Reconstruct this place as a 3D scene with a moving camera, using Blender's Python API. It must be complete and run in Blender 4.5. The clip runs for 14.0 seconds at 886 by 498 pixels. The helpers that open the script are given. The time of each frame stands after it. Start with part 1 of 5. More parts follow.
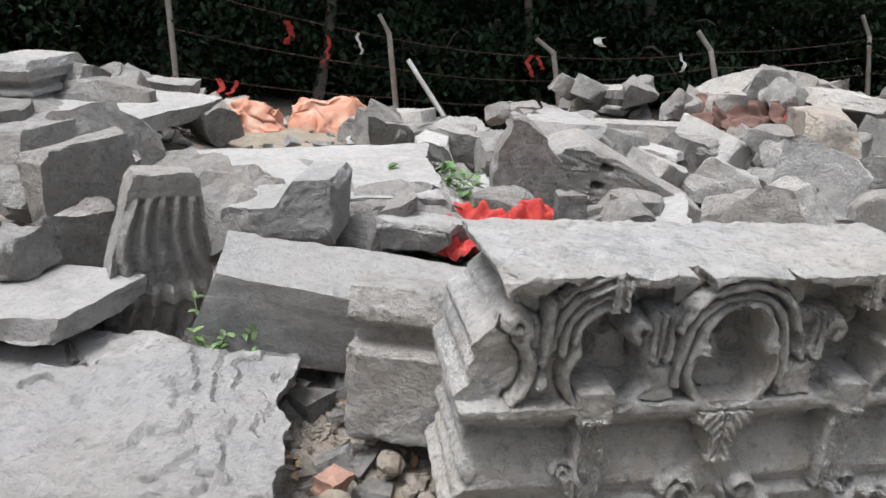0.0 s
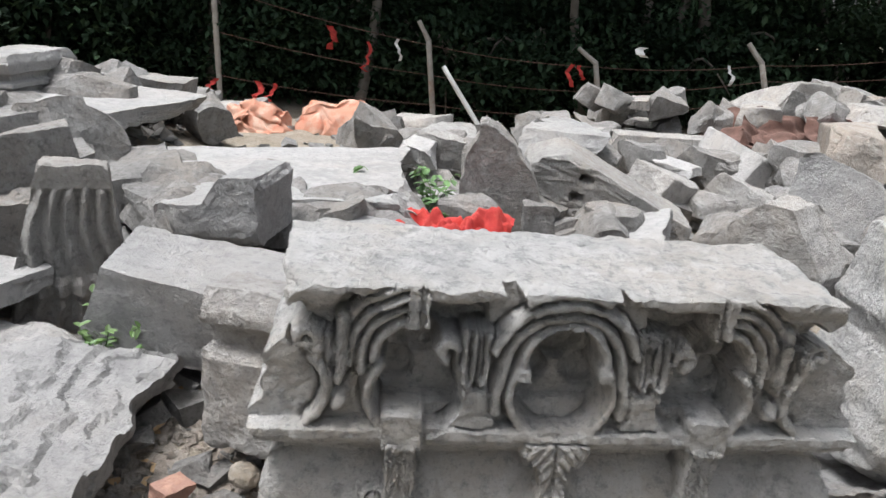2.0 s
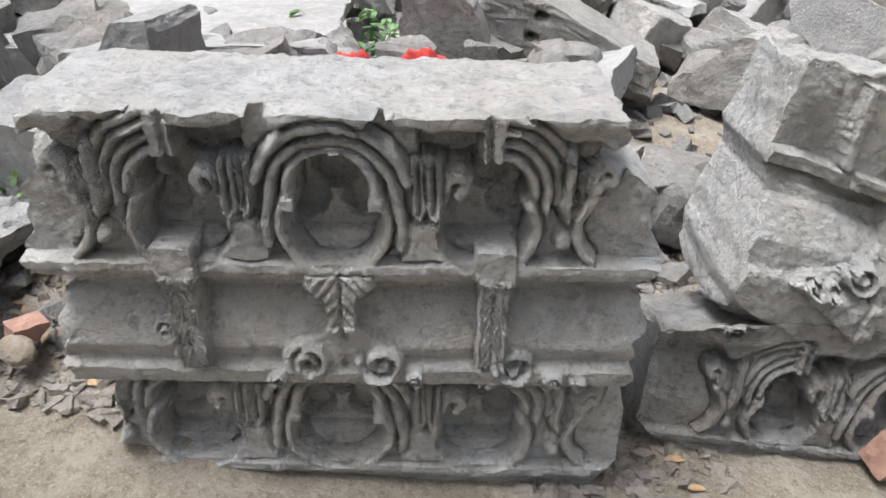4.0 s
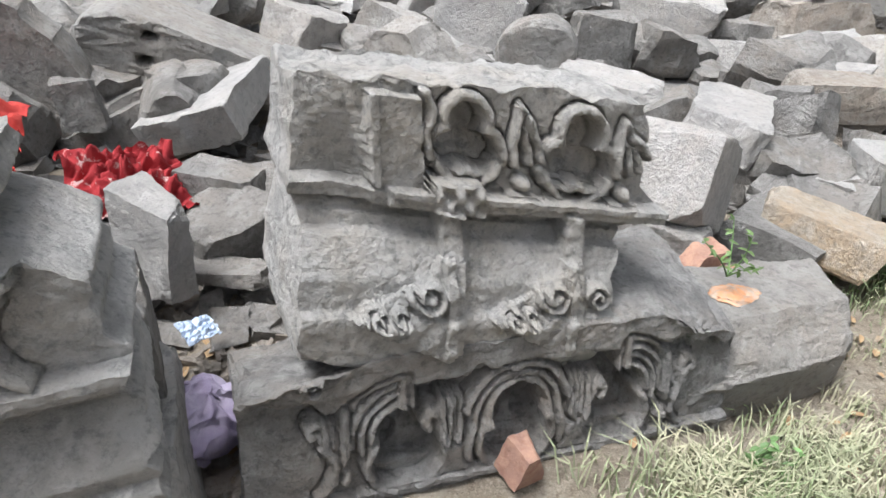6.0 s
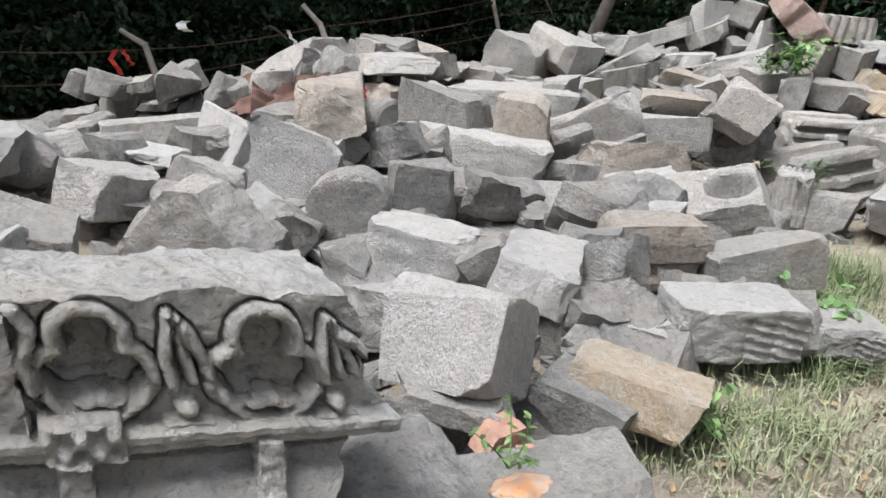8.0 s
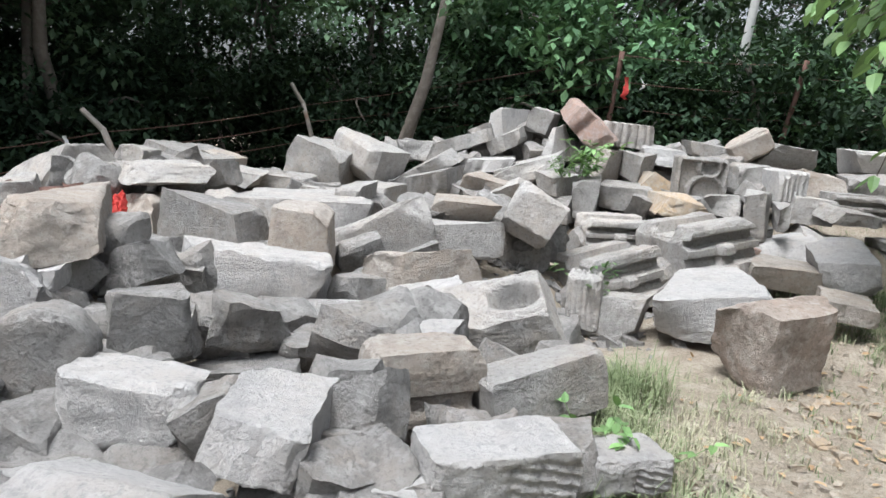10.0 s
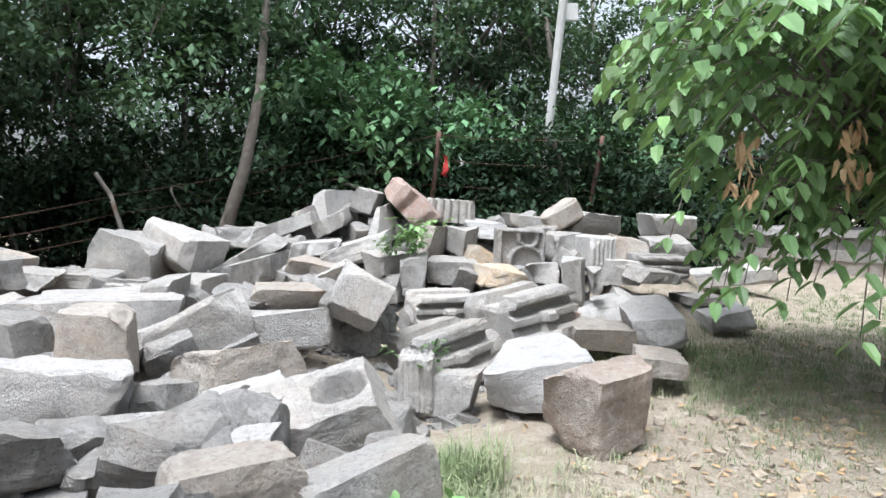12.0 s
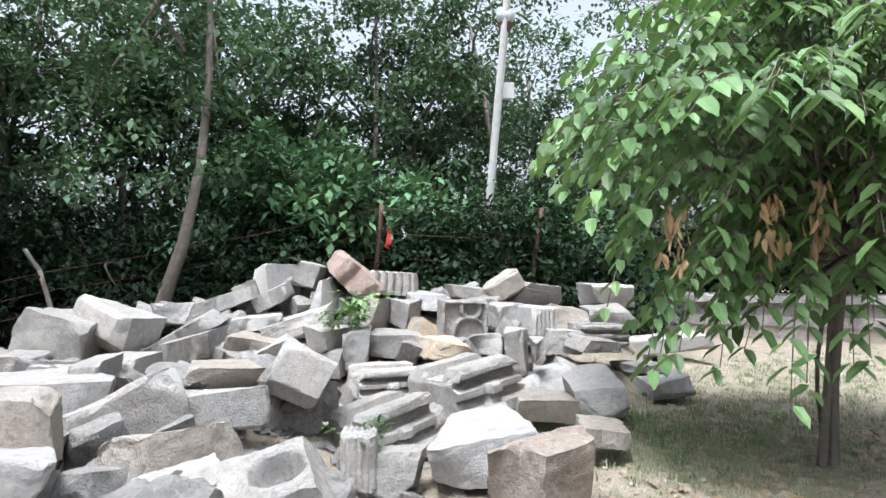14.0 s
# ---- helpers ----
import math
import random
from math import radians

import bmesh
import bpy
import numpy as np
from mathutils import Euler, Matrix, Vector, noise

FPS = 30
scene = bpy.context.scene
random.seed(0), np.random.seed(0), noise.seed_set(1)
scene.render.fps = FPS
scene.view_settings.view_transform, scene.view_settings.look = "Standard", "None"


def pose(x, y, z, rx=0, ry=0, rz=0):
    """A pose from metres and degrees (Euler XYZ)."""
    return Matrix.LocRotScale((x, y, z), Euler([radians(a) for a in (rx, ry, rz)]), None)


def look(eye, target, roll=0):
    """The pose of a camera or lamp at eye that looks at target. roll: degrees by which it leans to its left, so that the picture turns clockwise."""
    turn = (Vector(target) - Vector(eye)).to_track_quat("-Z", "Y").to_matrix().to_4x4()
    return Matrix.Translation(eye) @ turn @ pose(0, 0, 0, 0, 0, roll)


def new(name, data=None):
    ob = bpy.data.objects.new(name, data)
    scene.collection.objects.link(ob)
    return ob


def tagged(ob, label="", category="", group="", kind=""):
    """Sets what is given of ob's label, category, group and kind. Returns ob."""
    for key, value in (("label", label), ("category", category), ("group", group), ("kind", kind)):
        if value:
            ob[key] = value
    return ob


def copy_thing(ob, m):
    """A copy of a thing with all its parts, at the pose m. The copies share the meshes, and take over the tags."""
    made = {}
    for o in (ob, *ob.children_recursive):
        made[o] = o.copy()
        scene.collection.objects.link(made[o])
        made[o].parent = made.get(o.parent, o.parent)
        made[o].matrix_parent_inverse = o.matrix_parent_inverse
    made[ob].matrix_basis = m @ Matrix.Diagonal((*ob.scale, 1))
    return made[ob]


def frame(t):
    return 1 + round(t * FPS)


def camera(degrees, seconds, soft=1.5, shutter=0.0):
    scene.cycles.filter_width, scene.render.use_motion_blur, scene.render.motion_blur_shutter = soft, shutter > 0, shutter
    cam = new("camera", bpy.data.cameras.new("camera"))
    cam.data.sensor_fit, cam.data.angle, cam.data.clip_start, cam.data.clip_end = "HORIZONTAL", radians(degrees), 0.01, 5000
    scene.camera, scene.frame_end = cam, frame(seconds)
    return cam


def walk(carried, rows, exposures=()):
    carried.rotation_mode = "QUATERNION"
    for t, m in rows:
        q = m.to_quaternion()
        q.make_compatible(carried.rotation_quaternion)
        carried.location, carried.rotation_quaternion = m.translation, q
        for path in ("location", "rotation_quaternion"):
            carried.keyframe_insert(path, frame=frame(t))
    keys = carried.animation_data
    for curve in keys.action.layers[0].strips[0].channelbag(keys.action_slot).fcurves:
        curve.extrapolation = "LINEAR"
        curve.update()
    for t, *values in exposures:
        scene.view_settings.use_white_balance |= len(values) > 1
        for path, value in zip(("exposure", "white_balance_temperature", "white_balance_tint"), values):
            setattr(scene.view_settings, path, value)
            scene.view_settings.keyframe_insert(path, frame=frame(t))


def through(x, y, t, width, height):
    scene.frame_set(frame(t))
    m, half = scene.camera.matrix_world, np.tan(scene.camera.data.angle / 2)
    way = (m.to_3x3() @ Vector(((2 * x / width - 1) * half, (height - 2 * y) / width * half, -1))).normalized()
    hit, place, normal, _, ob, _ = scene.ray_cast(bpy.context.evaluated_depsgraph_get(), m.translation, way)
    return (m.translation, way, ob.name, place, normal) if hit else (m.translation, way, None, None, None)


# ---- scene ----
cam = camera(65.2, 14.0)
PATH = [
    (0, (-0.023, -0.048, 1.526), (0.036, 1.821, 0.816), 6.6),
    (0.5, (0.04, -0.065, 1.546), (0.062, 1.832, 0.914), 5.2),
    (1, (0.173, 0.021, 1.533), (0.181, 1.922, 0.912), 6.7),
    (1.5, (0.338, 0.093, 1.544), (0.246, 1.985, 0.9), 7.8),
    (2, (0.52, 0.099, 1.535), (0.395, 1.966, 0.83), 7.2),
    (2.5, (0.723, 0.039, 1.539), (0.657, 1.888, 0.778), 6.4),
    (2.7, (0.783, 0.028, 1.53), (0.743, 1.849, 0.702), 5.0),
    (4.8, (1.323, 0.345, 1.469), (1.039, 2.0, 0.382), 4.9),
    (5, (1.399, 0.352, 1.468), (1.217, 2.037, 0.405), 4.3),
    (5.5, (1.551, 0.402, 1.478), (1.668, 2.105, 0.436), 1.7),
    (5.7, (1.587, 0.467, 1.479), (1.827, 2.15, 0.426), 1.8),
    (6, (1.668, 0.55, 1.472), (2.042, 2.219, 0.436), 2.1),
    (6.5, (1.753, 0.678, 1.466), (2.204, 2.298, 0.385), 0.9),
    (7, (1.873, 0.723, 1.461), (2.264, 2.41, 0.461), 0.4),
    (7.2, (1.952, 0.719, 1.453), (2.311, 2.472, 0.559), 2.1),
    (7.5, (2.05, 0.716, 1.484), (2.472, 2.503, 0.692), 3.3),
    (7.7, (2.107, 0.723, 1.497), (2.615, 2.508, 0.751), 2.8),
    (8, (2.19, 0.768, 1.494), (2.871, 2.517, 0.802), 2.1),
    (8.3, (2.245, 0.827, 1.487), (3.08, 2.535, 0.868), 2.3),
    (8.5, (2.28, 0.889, 1.486), (3.174, 2.582, 0.908), 1.8),
    (8.7, (2.315, 0.928, 1.498), (3.287, 2.595, 0.972), 2.5),
    (10.8, (3.057, 1.079, 1.489), (4.311, 2.618, 1.247), 1.1),
    (11, (3.057, 1.086, 1.503), (4.398, 2.558, 1.322), 0.3),
    (11.5, (3.065, 1.109, 1.503), (4.498, 2.495, 1.339), -0.3),
    (12, (3.071, 1.117, 1.503), (4.537, 2.468, 1.34), 0.1),
    (12.5, (3.082, 1.103, 1.505), (4.615, 2.379, 1.357), -0.5),
    (13, (3.059, 1.097, 1.524), (4.612, 2.357, 1.536), -0.4),
    (13.5, (3.062, 1.086, 1.528), (4.602, 2.362, 1.55), -0.4),
    (14, (3.068, 1.078, 1.52), (4.642, 2.312, 1.561), -0.6),
]
walk(cam, [(t, look(eye, target, roll)) for t, eye, target, roll in PATH], [(0, 0.10, 6200, 10), (2.5, 0.22, 6200, 10), (5.3, 0.38, 6200, 10), (7, 0.12, 6200, 10), (8.7, 0.12, 6200, 10), (10.8, 0.42, 5980, 9), (14, 0.62, 5930, 9)])

# ---- world and light ----
world = bpy.data.worlds.new("world")
scene.world = world
world.use_nodes = True
wn, wl = world.node_tree.nodes, world.node_tree.links
SUN_UP, SUN_TURN = 70.0, -104.0  # high, to the left over the woods
sky = wn.new("ShaderNodeTexSky")
sky.sky_type, sky.sun_disc = "NISHITA", False
sky.sun_elevation, sky.sun_rotation = radians(SUN_UP), radians(SUN_TURN)
sky.air_density, sky.dust_density, sky.ozone_density = 1.0, 6.0, 1.0
haze = wn.new("ShaderNodeHueSaturation")  # thin white cloud
haze.inputs["Saturation"].default_value, haze.inputs["Value"].default_value = 0.3, 1.55
wl.new(sky.outputs[0], haze.inputs["Color"])
wl.new(haze.outputs[0], wn["Background"].inputs[0])
wn["Background"].inputs[1].default_value = 0.14
sun = new("sun", bpy.data.lights.new("sun", "SUN"))
sun.data.energy, sun.data.angle, sun.data.color = 3.5, radians(22), (1.0, 0.985, 0.96)
to_sun = Vector((math.sin(radians(SUN_TURN)) * math.cos(radians(SUN_UP)), math.cos(radians(SUN_TURN)) * math.cos(radians(SUN_UP)), math.sin(radians(SUN_UP))))
sun.matrix_world = look(to_sun * 30, (0, 0, 0))


# ---- materials ----
def material(name, base, rough=0.9, vary=(), bump=0.0, bump_scale=60.0, obj_vary=0.0, spec=0.3):
    """base colour; vary: rows of (scale, colour, amount, low, high) mixed in by noise; bump in metres."""
    m = bpy.data.materials.new(name)
    m.use_nodes = True
    n, l = m.node_tree.nodes, m.node_tree.links
    b = n["Principled BSDF"]
    b.inputs["Roughness"].default_value = rough
    b.inputs["Specular IOR Level"].default_value = spec
    tc = n.new("ShaderNodeTexCoord")
    info = n.new("ShaderNodeObjectInfo")
    off = n.new("ShaderNodeVectorMath")
    off.operation = "MULTIPLY_ADD"
    l.new(info.outputs["Random"], off.inputs[0])
    off.inputs[1].default_value = (37.0, 53.0, 71.0)
    l.new(tc.outputs["Object"], off.inputs[2])
    rgb = n.new("ShaderNodeRGB")
    rgb.outputs[0].default_value = (*base, 1)
    last = rgb.outputs[0]
    for scale, colour, amount, low, high in vary:
        tex = n.new("ShaderNodeTexNoise")
        tex.inputs["Scale"].default_value, tex.inputs["Detail"].default_value, tex.inputs["Roughness"].default_value = scale, 8, 0.65
        l.new(off.outputs[0], tex.inputs["Vector"])
        ramp = n.new("ShaderNodeMapRange")
        ramp.inputs[1].default_value, ramp.inputs[2].default_value, ramp.inputs[4].default_value = low, high, amount
        l.new(tex.outputs[0], ramp.inputs[0])
        mix = n.new("ShaderNodeMix")
        mix.data_type = "RGBA"
        l.new(ramp.outputs[0], mix.inputs[0])
        l.new(last, mix.inputs[6])
        mix.inputs[7].default_value = (*colour, 1)
        last = mix.outputs[2]
    if obj_vary:
        hsv = n.new("ShaderNodeHueSaturation")
        mr = n.new("ShaderNodeMapRange")
        mr.inputs[3].default_value, mr.inputs[4].default_value = 1 - obj_vary, 1 + obj_vary
        l.new(info.outputs["Random"], mr.inputs[0])
        l.new(mr.outputs[0], hsv.inputs["Value"])
        l.new(last, hsv.inputs["Color"])
        last = hsv.outputs[0]
    l.new(last, b.inputs["Base Color"])
    if bump:
        tex = n.new("ShaderNodeTexNoise")
        tex.inputs["Scale"].default_value, tex.inputs["Detail"].default_value, tex.inputs["Roughness"].default_value = bump_scale, 10, 0.7
        l.new(off.outputs[0], tex.inputs["Vector"])
        bp = n.new("ShaderNodeBump")
        bp.inputs["Distance"].default_value = bump
        l.new(tex.outputs[0], bp.inputs["Height"])
        l.new(bp.outputs[0], b.inputs["Normal"])
    return m


def sandstone(name, base, warm, dark, pale, vary=0.12):
    return material(name, base, 0.92, [(1.6, warm, 0.8, 0.42, 0.62), (4, dark, 0.6, 0.5, 0.66), (13, pale, 0.65, 0.48, 0.62), (34, dark, 0.6, 0.52, 0.64), (90, dark, 0.35, 0.54, 0.68), (210, pale, 0.2, 0.5, 0.66)], 0.030, 52, vary)


STONE = {
    "grey": sandstone("grey_sandstone", (0.37, 0.36, 0.342), (0.42, 0.375, 0.325), (0.21, 0.20, 0.19), (0.46, 0.445, 0.425)),
    "pale": sandstone("pale_sandstone", (0.44, 0.432, 0.42), (0.45, 0.42, 0.385), (0.29, 0.285, 0.28), (0.51, 0.50, 0.485)),
    "dark": sandstone("dark_sandstone", (0.27, 0.262, 0.252), (0.32, 0.285, 0.25), (0.14, 0.135, 0.13), (0.38, 0.37, 0.355)),
    "brown": sandstone("brown_sandstone", (0.37, 0.34, 0.305), (0.41, 0.34, 0.275), (0.22, 0.19, 0.165), (0.45, 0.42, 0.38)),
    "ochre": sandstone("ochre_sandstone", (0.42, 0.36, 0.29), (0.50, 0.35, 0.20), (0.28, 0.25, 0.21), (0.50, 0.46, 0.40)),
    "red": sandstone("red_sandstone", (0.36, 0.27, 0.23), (0.38, 0.24, 0.19), (0.24, 0.20, 0.18), (0.43, 0.37, 0.34)),
    "rust": sandstone("rusty_sandstone", (0.35, 0.30, 0.26), (0.33, 0.25, 0.20), (0.18, 0.145, 0.12), (0.44, 0.40, 0.36)),
    "worn": sandstone("worn_sandstone", (0.27, 0.265, 0.26), (0.33, 0.29, 0.25), (0.13, 0.13, 0.13), (0.40, 0.395, 0.385), 0.03),
    "carved": sandstone("carved_sandstone", (0.46, 0.455, 0.44), (0.48, 0.44, 0.385), (0.22, 0.22, 0.215), (0.58, 0.57, 0.555), 0.03),
}
EARTH = material("earth", (0.31, 0.26, 0.205), 0.97, [(0.7, (0.29, 0.25, 0.19), 0.8, 0.42, 0.62), (6, (0.44, 0.39, 0.32), 0.7, 0.46, 0.62), (35, (0.20, 0.16, 0.12), 0.75, 0.5, 0.64), (150, (0.48, 0.43, 0.35), 0.7, 0.5, 0.64)], 0.04, 40)


def leaf_material(name, base, light, dark, through, rough=0.75, spec=0.15):
    """A leaf: both sides catch light, and some shines through."""
    m = material(name, base, rough, [(0.5, light, 0.8, 0.42, 0.62), (3, dark, 0.6, 0.5, 0.7)], 0, 0, 0.4, spec)
    n, l = m.node_tree.nodes, m.node_tree.links
    b, out = n["Principled BSDF"], n["Material Output"]
    mix_in = b.inputs["Base Color"].links[0].from_socket  # each leaf a little lighter or darker
    leaf = n.new("ShaderNodeHueSaturation")
    geo = n.new("ShaderNodeNewGeometry")
    spread = n.new("ShaderNodeMapRange")
    spread.inputs[3].default_value, spread.inputs[4].default_value = 0.55, 1.5
    l.new(geo.outputs["Random Per Island"], spread.inputs[0])
    l.new(spread.outputs[0], leaf.inputs["Value"])
    l.new(mix_in, leaf.inputs["Color"])
    l.new(leaf.outputs[0], b.inputs["Base Color"])
    t = n.new("ShaderNodeBsdfTranslucent")
    t.inputs[0].default_value = (*through, 1)
    mix = n.new("ShaderNodeMixShader")
    mix.inputs[0].default_value = 0.22
    l.new(b.outputs[0], mix.inputs[1])
    l.new(t.outputs[0], mix.inputs[2])
    l.new(mix.outputs[0], out.inputs[0])
    return m


# bush leaves: darker than tree_leaf, the shade under the crowns put into the colour
LEAF_SHADED = leaf_material("shaded_wood_leaf", (0.019, 0.036, 0.021), (0.034, 0.058, 0.03), (0.012, 0.022, 0.013), (0.03, 0.055, 0.018))
LEAF_NEAR = leaf_material("near_leaf", (0.115, 0.205, 0.08), (0.20, 0.31, 0.11), (0.06, 0.12, 0.052), (0.22, 0.36, 0.10), 0.5, 0.4)
LEAF_VINE = leaf_material("vine_leaf", (0.10, 0.19, 0.10), (0.15, 0.26, 0.12), (0.06, 0.11, 0.06), (0.10, 0.18, 0.06))
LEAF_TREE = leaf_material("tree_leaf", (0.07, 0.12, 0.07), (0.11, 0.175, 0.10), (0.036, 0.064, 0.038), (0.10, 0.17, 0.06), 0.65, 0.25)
BARK = material("bark", (0.16, 0.14, 0.12), 0.95, [(12, (0.26, 0.24, 0.21), 0.7, 0.45, 0.7), (3, (0.08, 0.07, 0.06), 0.6, 0.5, 0.7)], 0.02, 40)
DRY = material("dry_leaf", (0.30, 0.20, 0.11), 0.8, [(9, (0.42, 0.30, 0.17), 0.8, 0.4, 0.6), (3, (0.16, 0.10, 0.06), 0.6, 0.5, 0.7)])
GRASS = material("grass", (0.15, 0.20, 0.095), 0.7, [(2, (0.24, 0.27, 0.15), 0.8, 0.4, 0.6)])
GRASS_DRY = material("dry_grass", (0.38, 0.36, 0.25), 0.8, [(3, (0.24, 0.29, 0.16), 0.8, 0.42, 0.6), (9, (0.46, 0.44, 0.34), 0.6, 0.5, 0.7)])
CONCRETE = material("concrete", (0.30, 0.27, 0.24), 0.9, [(9, (0.40, 0.38, 0.34), 0.7, 0.45, 0.65), (4, (0.24, 0.13, 0.08), 0.7, 0.55, 0.7)], 0.01, 40)
RUST = material("rusty_iron", (0.11, 0.065, 0.052), 0.85, [(7, (0.17, 0.095, 0.075), 0.8, 0.42, 0.62), (25, (0.09, 0.05, 0.04), 0.7, 0.5, 0.7)], 0.006, 60)
PALE_PAINT = material("pale_paint", (0.62, 0.62, 0.60), 0.6, [(6, (0.45, 0.44, 0.41), 0.7, 0.5, 0.7)], 0.003, 50)
LAMP_GLASS = material("milky_glass", (0.55, 0.57, 0.58), 0.25, [(3, (0.42, 0.43, 0.43), 0.5, 0.45, 0.7)], 0, 0, 0, 0.5)
RED_CLOTH = material("red_cloth", (0.46, 0.05, 0.04), 0.85, [(8, (0.30, 0.03, 0.03), 0.8, 0.42, 0.62), (30, (0.52, 0.10, 0.075), 0.5, 0.5, 0.7)], 0.004, 120)
RED_TRIM = material("trimmed_red_cloth", (0.34, 0.03, 0.035), 0.85, [(9, (0.20, 0.015, 0.02), 0.8, 0.42, 0.62), (16, (0.55, 0.42, 0.40), 0.85, 0.57, 0.63)], 0.006, 90)
SACK = material("faded_sack", (0.50, 0.25, 0.17), 0.9, [(4, (0.58, 0.46, 0.37), 0.8, 0.48, 0.66), (14, (0.52, 0.16, 0.09), 0.7, 0.5, 0.7)], 0.01, 80)
PURPLE = material("purple_plastic", (0.42, 0.36, 0.52), 0.4, [(9, (0.60, 0.56, 0.66), 0.7, 0.45, 0.65)], 0.01, 60)
BLUE = material("blue_plastic", (0.40, 0.50, 0.66), 0.4, [(20, (0.7, 0.75, 0.8), 0.6, 0.45, 0.65)])
BRICK = material("brick_clay", (0.30, 0.18, 0.14), 0.9, [(14, (0.46, 0.28, 0.20), 0.8, 0.42, 0.62), (40, (0.24, 0.11, 0.08), 0.6, 0.5, 0.7)], 0.006, 90)
ORANGE = material("orange_powder", (0.62, 0.31, 0.16), 0.95, [(20, (0.42, 0.36, 0.30), 0.9, 0.42, 0.6)], 0.004, 120)


# ---- helpers for building ----
def mesh_object(name, verts, faces, mat, parent=None, label="", smooth=False):
    me = bpy.data.meshes.new(name)
    me.from_pydata(verts, [], faces)
    me.update()
    if smooth:
        me.shade_smooth()
    me.materials.append(mat)
    ob = new(name, me)
    if parent:
        ob.parent = parent
    if label:
        ob["label"] = label
    return ob


def part(name, bm, mat, parent=None, label=""):
    me = bpy.data.meshes.new(name)
    bm.to_mesh(me)
    bm.free()
    me.materials.append(mat)
    ob = new(name, me)
    if parent:
        ob.parent = parent
    if label:
        ob["label"] = label
    return ob


def grid_box(nx, ny, nz):
    """The skin of a unit box, -0.5 to 0.5, cut into cells: vertices and quads."""
    index, verts, faces = {}, [], []

    def vid(i, j, k):
        if (i, j, k) not in index:
            index[(i, j, k)] = len(verts)
            verts.append((i / nx - 0.5, j / ny - 0.5, k / nz - 0.5))
        return index[(i, j, k)]

    for i in range(nx):
        for j in range(ny):
            faces.append((vid(i, j, 0), vid(i, j + 1, 0), vid(i + 1, j + 1, 0), vid(i + 1, j, 0)))
            faces.append((vid(i, j, nz), vid(i + 1, j, nz), vid(i + 1, j + 1, nz), vid(i, j + 1, nz)))
    for i in range(nx):
        for k in range(nz):
            faces.append((vid(i, 0, k), vid(i + 1, 0, k), vid(i + 1, 0, k + 1), vid(i, 0, k + 1)))
            faces.append((vid(i, ny, k), vid(i, ny, k + 1), vid(i + 1, ny, k + 1), vid(i + 1, ny, k)))
    for j in range(ny):
        for k in range(nz):
            faces.append((vid(0, j, k), vid(0, j, k + 1), vid(0, j + 1, k + 1), vid(0, j + 1, k)))
            faces.append((vid(nx, j, k), vid(nx, j + 1, k), vid(nx, j + 1, k + 1), vid(nx, j, k + 1)))
    return np.array(verts), faces


GRIDS = {}


